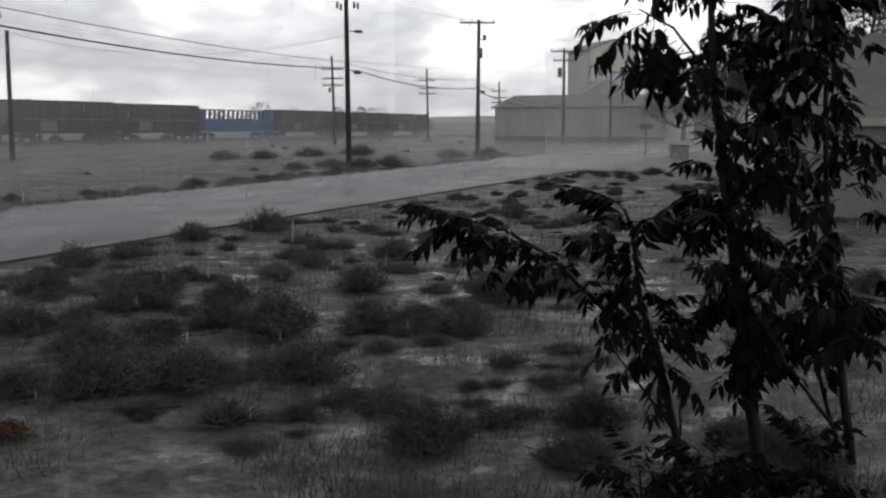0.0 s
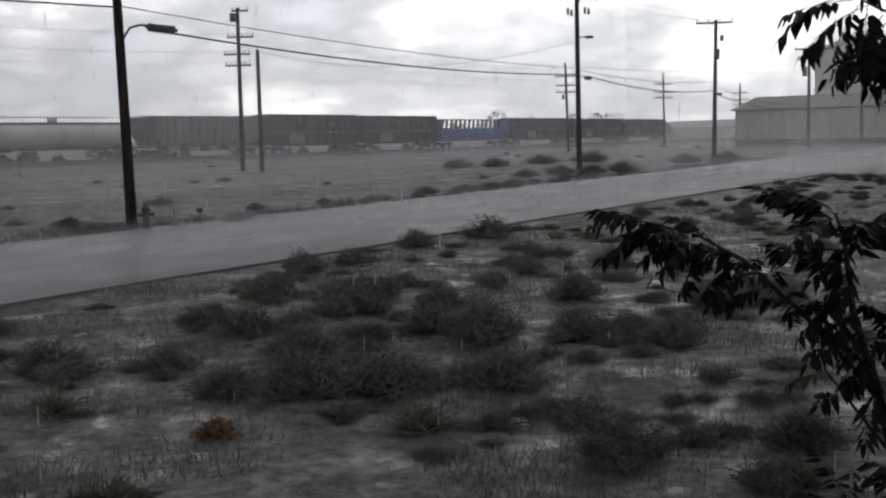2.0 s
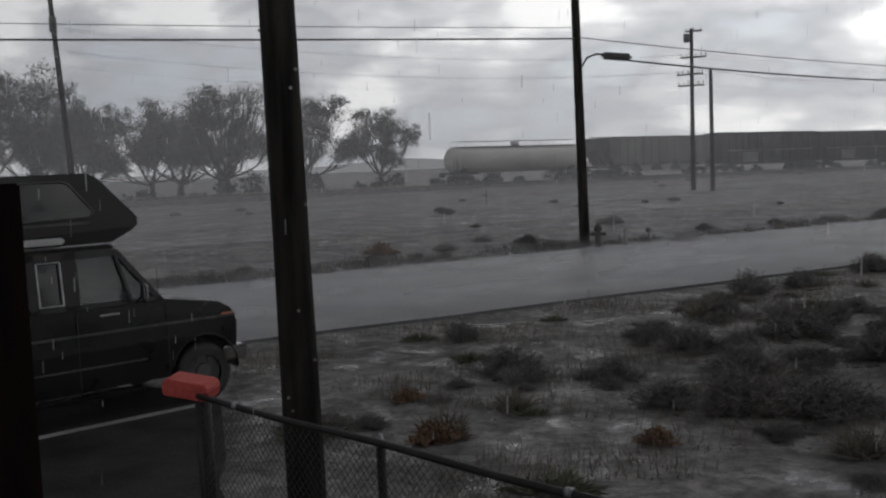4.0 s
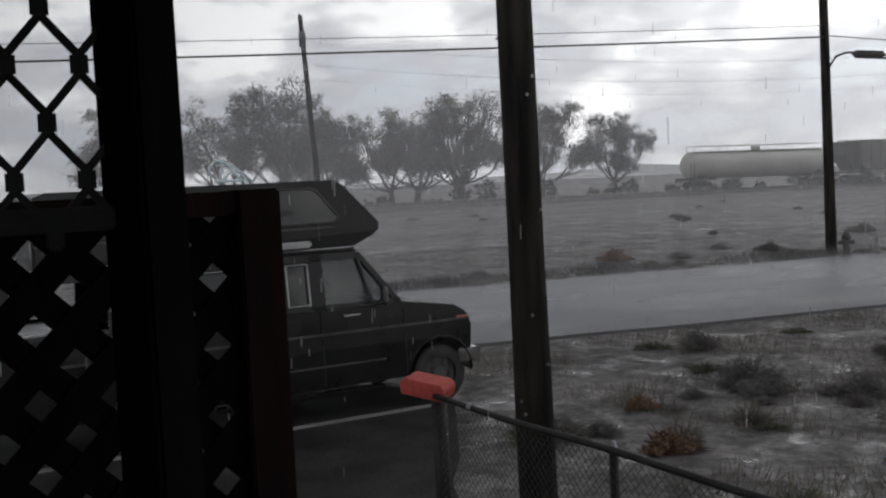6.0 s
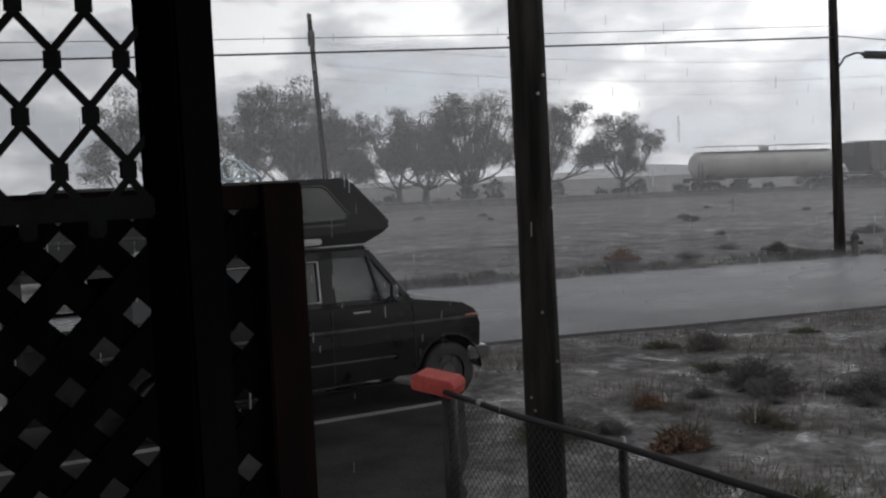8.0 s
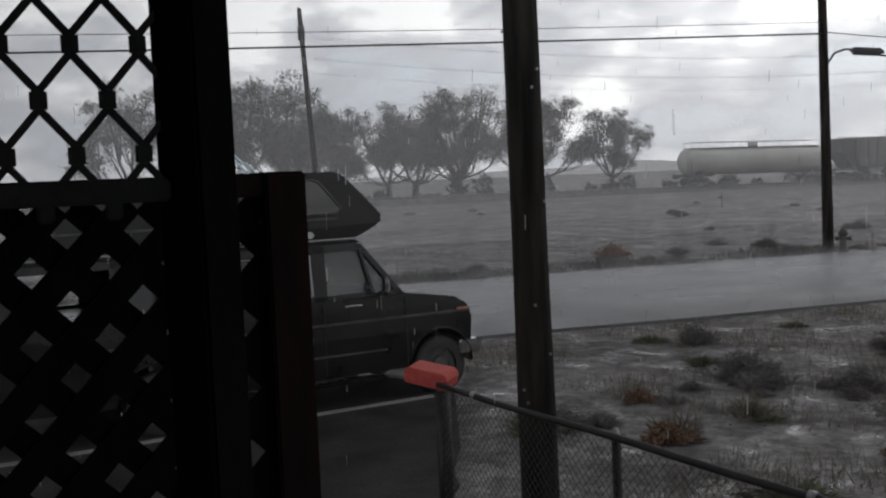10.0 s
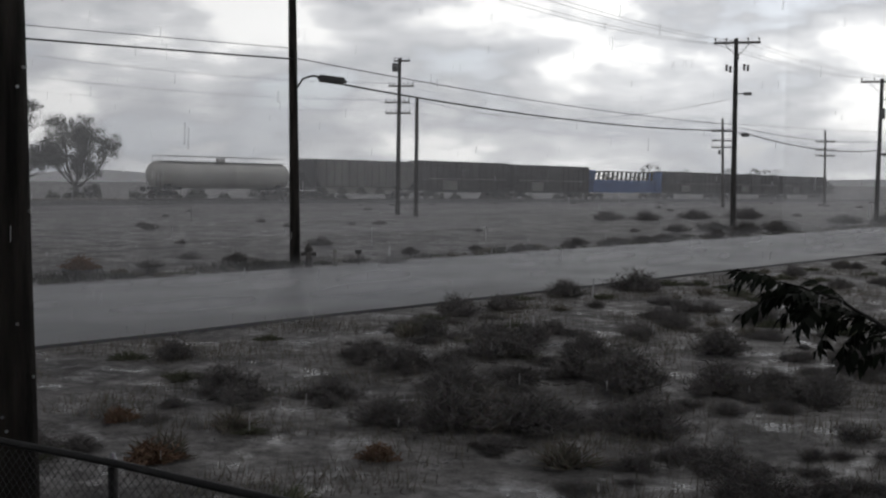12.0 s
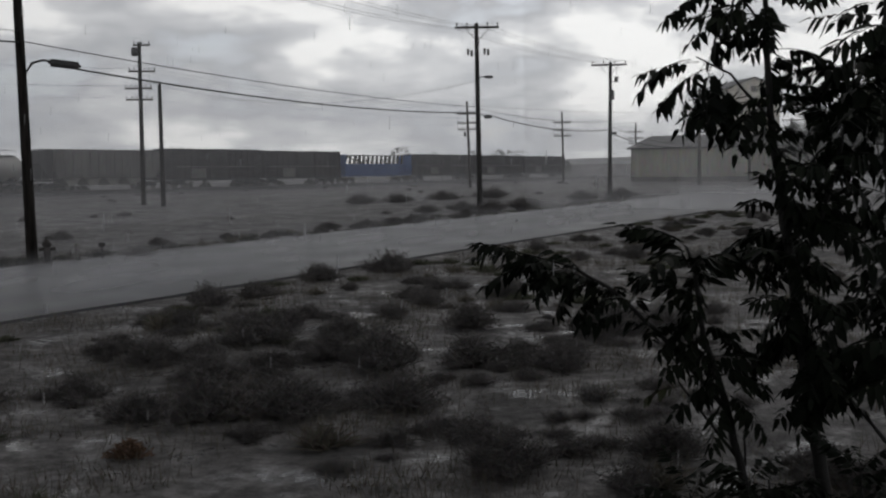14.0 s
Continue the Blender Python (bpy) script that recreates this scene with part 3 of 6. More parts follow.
bm = bmesh.new()
box(bm, (0.65, -0.3, 7.52), (0.5, 0.28, 0.16), 0.05)
part("lamp_head", bm, M_DULL, a1)
bm = bmesh.new()
box(bm, (0.55, 0.1, 5.28), (0.45, 0.2, 0.2), 0.05, m=pose(0, 0, 0, 0, 0, 10))
rod(bm, (0, 0, 5.45), (0.45, 0.1, 5.35), 0.03, n=5)
part("cable_splice_box", bm, M_DULL, p1)

P2 = Vector((3.18, 77.55, gz(3, 77.6)))
p2 = thing("utility_pole", "tall wooden power pole with one cross-arm and a transformer", "utility pole", GP, at=Matrix.Translation(P2))
shaft(p2, 9.6, 0.17, 0.11, M_POLE, lean=(0.1, 0))
crossarm(p2, 9.4, 1.25, 5, 4)
braces(p2, 9.35, 1.25, 5)
bm = bmesh.new()
rod(bm, (0.15, -0.25, 6.9), (0.15, -0.25, 7.6), 0.2, n=12)
part("transformer", bm, M_DULL, p2)
bm = bmesh.new()
box(bm, (0.5, 0, 8.35), (0.25, 0.2, 0.4), 0.03)
rod(bm, (0.0, 0, 8.2), (0.5, 0, 8.2), 0.03, n=5)
part("cutout_switch", bm, M_CERAM, p2)
bm = bmesh.new()
box(bm, (0.35, 0.05, 4.55), (0.4, 0.18, 0.18), 0.05)
part("cable_splice_box", bm, M_DULL, p2)

P3 = Vector((11.65, 96, gz(11.9, 96)))
for pp, hh, arms in ((P3, 8.7, 2), (Vector((19.0, 114.9, -0.3)), 7.9, 1), (Vector((22.8, 124.3, -0.3)), 8.1, 1), (Vector((28.0, 138.6, -0.3)), 7.6, 2)):
    p = thing("utility_pole", "weathered wooden power pole with cross-arms, far along the road", "utility pole", GP, at=Matrix.Translation(pp))
    shaft(p, hh, 0.17, 0.11, M_POLEG)
    for i in range(arms):
        crossarm(p, hh - 0.25 - 0.8 * i, 1.2 - 0.25 * i, 5, 4)
    if arms == 2:
        bm = bmesh.new()
        rod(bm, (-0.35, 0, hh - 2.5), (-0.35, 0, hh - 1.7), 0.2, n=12)
        part("transformer", bm, M_DULL, p)

# telegraph line between road and railway
GT = "poles of the telegraph line"
TP = P(42.5, 42.3) + Vector((0.28, 0.05, 0))
tp = thing("telegraph_pole", "wooden line pole with four cross-arms and a transformer", "utility pole", GT, at=Matrix.Translation(TP))
shaft(tp, 11.6, 0.19, 0.12, M_POLE, lean=(0.15, 0))
ta = 12
crossarm(tp, 11.4, 0.6, ta, 3, off=(0.3, 0.05))
for z, hf, ox in ((9.55, 0.95, 0.25), (8.35, 0.95, -0.05), (7.55, 0.95, 0.0)):
    crossarm(tp, z, hf, ta, 6, off=(ox, 0.05))
bm = bmesh.new()
rod(bm, (-0.1, -0.3, 10.6), (-0.1, -0.3, 11.2), 0.22, n=12)
part("transformer", bm, M_DULL, tp)
SP = TP + Vector((2.75, -3.25, 0))
sp = thing("stub_pole", "shorter bare wooden pole beside a line pole", "utility pole", GT, at=Matrix.Translation(SP))
shaft(sp, 8.35, 0.17, 0.12, M_POLE, lean=(0.05, 0))
for s, hh, lx in ((90.0, 9.4, -0.25), (113.9, 9.0, -0.15), (139.0, 8.2, 0.0)):
    b = P(s, 42.3)
    p = thing("telegraph_pole", "weathered wooden line pole with three cross-arms", "utility pole", GT, at=Matrix.Translation(b))
    shaft(p, hh, 0.17, 0.11, M_POLEG, lean=(lx, 0))
    for i, z in enumerate((hh - 1.4, hh - 2.4, hh - 3.1)):
        crossarm(p, z, 1.15, ta, 8, off=(lx * z / hh, 0))
    if s < 100:
        bm = bmesh.new()
        box(bm, (-0.5, 0, hh - 3.6), (0.25, 0.2, 0.5), 0.03)
        part("hanging_weight", bm, M_DULL, p)
FP = P(0.2, 43.8) + Vector((-0.15, -0.30, 0))
fp = thing("telegraph_pole", "leaning wooden line pole seen along its cross-arms, beyond the van", "utility pole", GT, at=Matrix.Translation(FP))
shaft(fp, 12.5, 0.19, 0.13, M_POLE, lean=(-0.5, -0.45))
for z in (12.2, 11.2, 10.5, 9.4):
    k = z / 12.5
    crossarm(fp, z, 0.9, 142, 4, off=(-0.5 * k, -0.45 * k))
bm = bmesh.new()
rod(bm, (-0.25, -0.55, 10.7), (-0.25, -0.55, 11.5), 0.2, n=12)
part("transformer", bm, M_DULL, fp)

# thick pole just behind the yard fence
NP = Vector((-5.015, 5.53, 0))
npole = thing("utility_pole", "thick dark creosoted wooden pole behind the chain-link fence", "utility pole", at=Matrix.Translation(NP))
shaft(npole, 11.5, 0.147, 0.11, M_POLE, lean=(-0.06, -0.05))
random.seed(5)
bm = bmesh.new()
for i in range(26):
    a, z = random.uniform(0, 6.28), random.uniform(0.4, 5)
    r = 0.152 - z * 0.0035
    cx, cy = -0.06 * z / 11.5, -0.05 * z / 11.5
    rod(bm, (cx + math.cos(a) * r * 0.95, cy + math.sin(a) * r * 0.95, z), (cx + math.cos(a) * (r + 0.008), cy + math.sin(a) * (r + 0.008), z), 0.012, n=5)
tagged(part("staples", bm, M_STEEL, npole), kind="stuff")


# ---------- wires ----------
def cable(a, b, sag, r, label="black overhead power cable between poles", name="overhead_cable"):
    a, b = Vector(a), Vector(b)
    bm = bmesh.new()
    pts = []
    for i in range(25):
        t = i / 24
        p = a.lerp(b, t)
        p.z -= sag * 4 * t * (1 - t)
        pts.append(p)
    tube(bm, pts, r, 5)
    single(name, bm, M_CABLE, label, "cable", "overhead wires")


def on(base, z, dx=0.0, dy=0.0):
    return base + Vector((dx, dy, z))


BACK = P(-42, 11.0, 0)
cable(on(LP, 6.46), on(P1, 5.85), 0.27, 0.016)
cable(on(LP, 5.75, 0.9, 0.4), on(P1, 5.52), 0.38, 0.030, "thick black communication cable between poles")
cable(on(LP, 6.42), on(BACK, 5.95), 0.15, 0.026, "thick black communication cable between poles")
cable(on(LP, 6.75), on(BACK, 6.7), 0.25, 0.010)
cable(on(P1, 5.75), on(P2, 5.4), 0.3, 0.016)
cable(on(P1, 5.4, 0.5), on(P2, 4.8), 0.4, 0.03, "thick black communication cable between poles")
cable(on(P2, 5.1), on(P3, 3.9), 0.5, 0.016)
cable(on(P2, 4.6), on(P3, 3.8), 0.6, 0.03, "thick black communication cable between poles")
c8, s8 = math.cos(radians(8)), math.sin(radians(8))
for k in (-1.15, -0.6, 0.6, 1.15):
    ca, sa = math.cos(radians(ARM)), math.sin(radians(ARM))
    cable(on(LP, 10.9, -0.12 + ca * k, sa * k), on(P1, 10.3, c8 * k, s8 * k), 0.7, 0.008)
    cable(on(P1, 10.3, c8 * k, s8 * k), on(P2, 9.65, k, 0), 0.3, 0.008)
    cable(on(P2, 9.65, k, 0), on(P3, 9.3, k, 0), 0.3, 0.008)
    cable(on(LP, 10.9, -0.12 + ca * k, sa * k), on(BACK, 11, k, 0), 0.6, 0.008)
cable(on(P1, 7.35), on(TP, 9.0), 1.5, 0.012)
cable(on(P1, 7.35), on(P(90.0, 42.3), 8.2), 0.8, 0.012)
cable(on(P1, 5.9), on(Vector((19, 114.9, 0)), 7.6), 0.4, 0.010)
for k, z in ((-0.8, 9.75), (0.8, 9.75), (-0.8, 8.55), (0.8, 8.55), (0.0, 7.75)):
    cable(on(TP, z, k * 0.97, k * 0.2), on(FP, z + 1.1, k * -0.5, k * 0.4), 0.9, 0.006, "thin telegraph wire between poles")
    cable(on(TP, z, k * 0.97, k * 0.2), on(P(90.0, 42.3), z - 1.0, k, 0), 0.6, 0.006, "thin telegraph wire between poles")


# ---------- van with camper top ----------
def build_van():
    hd = 78.0
    h = Vector((math.cos(radians(hd)), math.sin(radians(hd)), 0))
    left = Vector((-h.y, h.x, 0))
    o = Vector((-9.38, 9.09, 0)) + left * 0.98
    v = thing("camper_van", "dark brown camper van with raised camper top, parked", "van", at=Matrix.Translation((o.x, o.y, 0.0)) @ pose(0, 0, 0, 0, 0, hd))
    W = 0.98
    L = -5.75
    # lower body with wheel arches cut into the side outline
    def arch(cx, r=0.43, n=9):
        return [(cx + r * math.cos(math.pi * k / (n - 1)), 0.40 + r * math.sin(math.pi * k / (n - 1))) for k in range(n)]
    low = [(-0.10, 0.46), (-0.07, 0.95), (-0.13, 1.12), (-0.30, 1.22), (-1.02, 1.33), (-3.0, 1.34), (L, 1.34), (L, 0.42)]
    low += arch(-4.12)[::-1] + [(-3.0, 0.38), (-1.3, 0.40)] + arch(-0.55)[::-1] + [(-0.20, 0.44)]
    low = low[::-1]
    bm = bmesh.new()
    prism(bm, low, -W, W, 0.06, 0.9)
    softened(bm, 0.035, 2, 28)
    body = part("body", bm, M_VANPAINT, v)
    # pillars and roof: frames round real openings
    T = 2.03

    def yy(z):
        return W - 0.025 - 0.16 * (z - 1.33)

    bm = bmesh.new()
    for sy in (-1, 1):
        def bar(x0, z0, x1, z1, w0, w1):
            vs = []
            for dy in (0.0, -0.07):
                for x, z in ((x0, z0), (x0 + w0, z0), (x1 + w1, z1), (x1, z1)):
                    vs.append(bm.verts.new((x, sy * (yy(z) + dy), z)))
            for f in ((0, 1, 2, 3), (7, 6, 5, 4), (0, 4, 5, 1), (1, 5, 6, 2), (2, 6, 7, 3), (3, 7, 4, 0)):
                bm.faces.new([vs[i] for i in f])
        bar(-1.12, 1.33, -1.62, 1.98, 0.09, 0.08)      # windscreen pillar
        bar(-2.22, 1.33, -2.20, 1.98, 0.17, 0.17)      # door pillar
        bar(-2.68, 1.33, -2.67, 1.98, 0.16, 0.16)
        bar(-3.72, 1.33, -3.71, 1.98, 0.14, 0.14)
        bar(-4.55, 1.33, -4.54, 1.98, 0.12, 0.12)
        bar(L, 1.33, L, 1.98, 0.22, 0.22)
        bar(L, 1.90, L, 2.00, -L - 1.54, -L - 1.60)    # rail over the windows
        bar(L, 1.33, L, 1.38, -L - 1.05, -L - 1.08)
    bmesh.ops.recalc_face_normals(bm, faces=bm.faces[:])
    part("pillar_frame", bm, M_VANPAINT, v)
    bm = bmesh.new()
    box(bm, ((L - 1.55) / 2, 0, 2.0), (-L - 1.55, 1.72, 0.09), 0.035)
    part("roof", bm, M_VANPAINT, v)
    bm = bmesh.new()
    box(bm, (L + 0.03, 0, 1.65), (0.05, 1.75, 0.7), 0.02)
    part("rear_wall", bm, M_VANPAINT, v)

    def pane(name, pts, sy, m=M_TINT):
        b2 = bmesh.new()
        a = [b2.verts.new((x, sy * (yy(z) - 0.035), z)) for x, z in pts]
        c = [b2.verts.new((x, sy * (yy(z) - 0.041), z)) for x, z in pts]
        b2.faces.new(a)
        b2.faces.new(c[::-1])
        for i in range(len(pts)):
            b2.faces.new((a[i], c[i], c[(i + 1) % len(pts)], a[(i + 1) % len(pts)]))
        bmesh.ops.recalc_face_normals(b2, faces=b2.faces[:])
        return part(name, b2, m, v)

    def edging(pts, sy, r=0.012):
        b2 = bmesh.new()
        ring = [Vector((x, sy * (yy(z) + 0.004), z)) for x, z in pts]
        for a, c in zip(ring, ring[1:] + ring[:1]):
            rod(b2, a, c, r, n=6)
        part("window_edging", b2, M_TRIM, v)

    for sy in (-1, 1):
        pane("door_window", [(-2.06, 1.37), (-1.16, 1.37), (-1.58, 1.91), (-2.04, 1.91)], sy, M_CLEAR)
        pane("side_window", [(-2.53, 1.37), (-2.21, 1.37), (-2.20, 1.91), (-2.52, 1.91)], sy)
        pane("side_window", [(-3.60, 1.37), (-2.67, 1.37), (-2.67, 1.91), (-3.59, 1.91)], sy)
        pane("side_window", [(-4.44, 1.37), (-3.71, 1.37), (-3.71, 1.91), (-4.44, 1.91)], sy)
        edging([(-2.51, 1.40), (-2.24, 1.40), (-2.23, 1.88), (-2.50, 1.88)], sy)
        edging([(-3.56, 1.40), (-2.71, 1.40), (-2.71, 1.88), (-3.56, 1.88)], sy)
        b2 = bmesh.new()
        rod(b2, (-1.44, sy * (yy(1.37) + 0.0), 1.37), (-1.57, sy * (yy(1.91) + 0.0), 1.91), 0.018, n=6)
        part("quarter_light_bar", b2, M_DULL, v)
        b2 = bmesh.new()
        box(b2, (-1.74, sy * (W + 0.012), 1.24), (0.24, 0.03, 0.025), 0.008)
        part("door_handle", b2, M_CHROME, v)
        # mirror on a bracket
        b2 = bmesh.new()
        rod(b2, (-1.40, sy * (W - 0.03), 1.33), (-1.38, sy * (W + 0.16), 1.44), 0.012, n=6)
        rod(b2, (-1.25, sy * (W - 0.03), 1.33), (-1.38, sy * (W + 0.16), 1.40), 0.010, n=6)
        mir = part("mirror_arm", b2, M_CHROME, v)
        b2 = bmesh.new()
        box(b2, (-1.38, sy * (W + 0.18), 1.47), (0.06, 0.15, 0.20), 0.025)
        part("mirror_head", b2, M_CHROME, mir)
        b2 = bmesh.new()
        box(b2, (-2.6, sy * (W + 0.004), 1.04), (5.0, 0.016, 0.03), 0.005)
        part("side_moulding", b2, M_MOULD, v, "dull metal waist strip")
        b2 = bmesh.new()
        box(b2, (-2.4, sy * (W + 0.006), 0.66), (2.2, 0.014, 0.022), 0.005)
        part("side_moulding", b2, M_MOULD, v)
        b2 = bmesh.new()
        box(b2, (-2.4, sy * (W - 0.02), 0.33), (2.1, 0.16, 0.05), 0.015)
        part("running_board", b2, M_VANPAINT, v)
        b2 = bmesh.new()
        box(b2, (-0.21, sy * (W - 0.015), 1.06), (0.16, 0.03, 0.035), 0.008)
        part("marker_lamp", b2, M_AMBER, v, "amber side marker lamp")
        for sx in (-2.12, -1.02):
            b2 = bmesh.new()
            box(b2, (sx, sy * (W + 0.001), 0.86), (0.012, 0.006, 0.85))
            part("door_seam", b2, M_RUBBER, v)
        for cx in (-0.55, -4.12):
            b2 = bmesh.new()
            n = 24
            prof = [(-0.11, 0.22), (-0.115, 0.30), (-0.10, 0.355), (-0.06, 0.37), (0.06, 0.37), (0.10, 0.355), (0.115, 0.30), (0.11, 0.22)]
            rings = [[b2.verts.new((cx + r * math.cos(2 * math.pi * k / n), sy * (W - 0.12) + y, 0.37 + r * math.sin(2 * math.pi * k / n))) for k in range(n)] for y, r in prof]
            for a, c in zip(rings, rings[1:]):
                for k in range(n):
                    b2.faces.new((a[k], c[k], c[(k + 1) % n], a[(k + 1) % n])).smooth = True
            wh = part("wheel", b2, M_RUBBER, v, "black road tyre")
            b2 = bmesh.new()
            rod(b2, (cx, sy * (W - 0.05), 0.37), (cx, sy * (W - 0.2), 0.37), 0.225, n=20)
            rod(b2, (cx, sy * (W - 0.02), 0.37), (cx, sy * (W - 0.06), 0.37), 0.09, 0.13, n=14)
            for k in range(6):
                a = k * math.pi / 3
                rod(b2, (cx + 0.16 * math.cos(a), sy * (W - 0.035), 0.37 + 0.16 * math.sin(a)), (cx + 0.16 * math.cos(a), sy * (W - 0.06), 0.37 + 0.16 * math.sin(a)), 0.035, n=8)
            part("rim", b2, M_DULL, wh, "dull dark steel rim")
            b2 = bmesh.new()
            pts = [(cx + 0.45 * math.cos(math.pi * k / 10), sy * (W + 0.005), 0.40 + 0.45 * math.sin(math.pi * k / 10)) for k in range(11)]
            tube(b2, pts, 0.016, 6)
            part("wheel_arch_lip", b2, M_VANPAINT, v)
    b2 = bmesh.new()
    a = [b2.verts.new(p) for p in ((-1.04, -0.93, 1.35), (-1.04, 0.93, 1.35), (-1.58, 0.83, 1.94), (-1.58, -0.83, 1.94))]
    c = [b2.verts.new(x.co + Vector((0.006, 0, 0.006))) for x in a]
    b2.faces.new(a[::-1])
    b2.faces.new(c)
    for i in range(4):
        b2.faces.new((a[i], a[(i + 1) % 4], c[(i + 1) % 4], c[i]))
    part("windscreen", b2, M_CLEAR, v)
    b2 = bmesh.new()
    for y in (-0.5, 0.35):
        rod(b2, (-1.0, y, 1.37), (-1.2, y + 0.5, 1.57), 0.012, n=5)
        part("wiper", b2, M_RUBBER, v)
        b2 = bmesh.new()
    b2.free()
    b2 = bmesh.new()
    prism(b2, [(0.03, 0.50), (0.05, 0.55), (0.05, 0.62), (0.0, 0.66), (-0.12, 0.66), (-0.12, 0.48), (0.0, 0.47)], -W - 0.01, W + 0.01)
    for sy in (-1, 1):
        box(b2, (-0.14, sy * (W - 0.005), 0.57), (0.30, 0.045, 0.18), 0.015)
    softened(b2, 0.012)
    part("front_bumper", b2, M_CHROME, v, "chrome front bumper")
    b2 = bmesh.new()
    box(b2, (L - 0.06, 0, 0.55), (0.12, 1.95, 0.18), 0.03)
    part("rear_bumper", b2, M_CHROME, v)
    b2 = bmesh.new()
    box(b2, (-0.06, 0, 0.88), (0.05, 1.1, 0.28), 0.01)
    for i in range(5):
        box(b2, (-0.028, 0, 0.78 + i * 0.05), (0.02, 1.08, 0.012))
    part("grille", b2, M_DULL, v)
    for sy in (-1, 1):
        b2 = bmesh.new()
        box(b2, (-0.055, sy * 0.72, 0.88), (0.05, 0.22, 0.18), 0.02)
        part("headlight", b2, M_CLEAR, v)
        b2 = bmesh.new()
        for x, z, sx, sz in ((-1.95, 1.05, 0.5, 0.14), (-2.15, 1.38, 0.14, 0.62), (-2.17, 1.76, 0.10, 0.2)):
            box(b2, (x, sy * 0.42, z), (sx, 0.5, sz), 0.04)
        part("seat", b2, M_SEAT, v)
    b2 = bmesh.new()
    rod(b2, (-1.05, -0.85, 1.34), (-1.06, -0.86, 1.72), 0.006, 0.003, n=5)
    part("aerial", b2, M_DULL, v)
    # camper top
    b2 = bmesh.new()
    prism(b2, [(-1.62, 2.05), (-1.30, 2.20), (-1.24, 2.28), (-1.27, 2.34), (-1.72, 2.82), (-1.84, 2.86), (-5.1, 2.86), (-5.25, 2.80), (-5.28, 2.05)], -0.90, 0.90, 0.10, 2.3)
    softened(b2, 0.03)
    top = part("camper_top", b2, M_VANPAINT, v, "dark moulded camper top with sloped nose")
    for sy in (-1, 1):
        b2 = bmesh.new()
        pts = [(-3.05, 2.34), (-1.86, 2.36), (-1.80, 2.42), (-2.06, 2.74), (-2.14, 2.77), (-3.05, 2.77)]
        ring = [Vector((x, sy * (0.905 - 0.10 * max(0, z - 2.3)), z)) for x, z in pts]
        for a, c in zip(ring, ring[1:] + ring[:1]):
            rod(b2, a, c, 0.014, n=6)
        fr = part("camper_window_frame", b2, M_DULL, top)
        b2 = bmesh.new()
        vs = [b2.verts.new(p + Vector((0, -0.002 * sy, 0))) for p in ring]
        ws = [b2.verts.new(p + Vector((0, -0.010 * sy, 0))) for p in ring]
        b2.faces.new(vs)
        b2.faces.new(ws[::-1])
        bmesh.ops.recalc_face_normals(b2, faces=b2.faces[:])
        part("camper_window", b2, M_TINT, top)
        b2 = bmesh.new()
        box(b2, (-1.86 - 1.7, sy * 0.915, 2.30), (3.4, 0.015, 0.03), 0.004)
        part("camper_moulding", b2, M_DULL, top)
    b2 = bmesh.new()
    box(b2, (-3.3, -0.95, 2.12), (2.2, 0.10, 0.075), 0.02)
    part("awning_roll", b2, M_TRIM, v, "pale rolled awning along the roof edge")
    b2 = bmesh.new()
    rod(b2, (-1.64, -0.90, 2.045), (L, -0.90, 2.045), 0.016, n=6)
    part("drip_rail", b2, M_TRIM, v)
    return v, o, h, left


van, VO, VH, VL = build_van()

# small folded plastic chair frame lying on the camper top
CH = VO + VH * -3.0 + VL * -0.35 + Vector((0, 0, 2.862))
ch = thing("folding_chair", "pale blue and white folded plastic chair lying on the camper top", "chair", at=Matrix.Translation(CH) @ pose(0, 0, 0, 0, 0, 40) @ Matrix.Scale(1.05, 4))
for pts in ([(-0.14, 0, 0.01), (-0.16, 0, 0.2), (-0.08, 0, 0.28), (0.04, 0, 0.24), (0.12, 0, 0.14), (0.24, 0, 0.01)], [(-0.10, 0.16, 0.01), (-0.08, 0.15, 0.18), (0.02, 0.15, 0.25), (0.16, 0.15, 0.12), (0.26, 0.15, 0.01)], [(-0.05, 0.05, 0.02), (0.05, 0.06, 0.13), (0.2, 0.08, 0.13), (0.3, 0.08, 0.02)]):
    bm = bmesh.new()
    tube(bm, pts, 0.016, 7)
    part("frame_tube", bm, M_BLUEPL, ch)
bm = bmesh.new()
box(bm, (0.06, 0.08, 0.04), (0.34, 0.2, 0.03), 0.01)
part("seat", bm, M_BLUEPL, ch)

# ---------- driveway: dark gravel sheet, the van's shade in its colour ---
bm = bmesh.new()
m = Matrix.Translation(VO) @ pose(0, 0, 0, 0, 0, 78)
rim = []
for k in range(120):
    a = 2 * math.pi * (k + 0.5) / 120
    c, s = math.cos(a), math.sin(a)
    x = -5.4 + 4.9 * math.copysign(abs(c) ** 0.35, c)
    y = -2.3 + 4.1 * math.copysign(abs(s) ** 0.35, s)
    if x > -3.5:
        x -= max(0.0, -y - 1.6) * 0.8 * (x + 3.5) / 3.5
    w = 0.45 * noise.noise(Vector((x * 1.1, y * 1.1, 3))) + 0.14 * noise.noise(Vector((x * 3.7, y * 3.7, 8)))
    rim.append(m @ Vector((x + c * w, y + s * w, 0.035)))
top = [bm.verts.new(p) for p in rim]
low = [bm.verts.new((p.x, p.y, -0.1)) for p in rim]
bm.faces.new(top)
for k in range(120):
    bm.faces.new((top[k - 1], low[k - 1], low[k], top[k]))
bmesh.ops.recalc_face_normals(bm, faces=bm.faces[:])
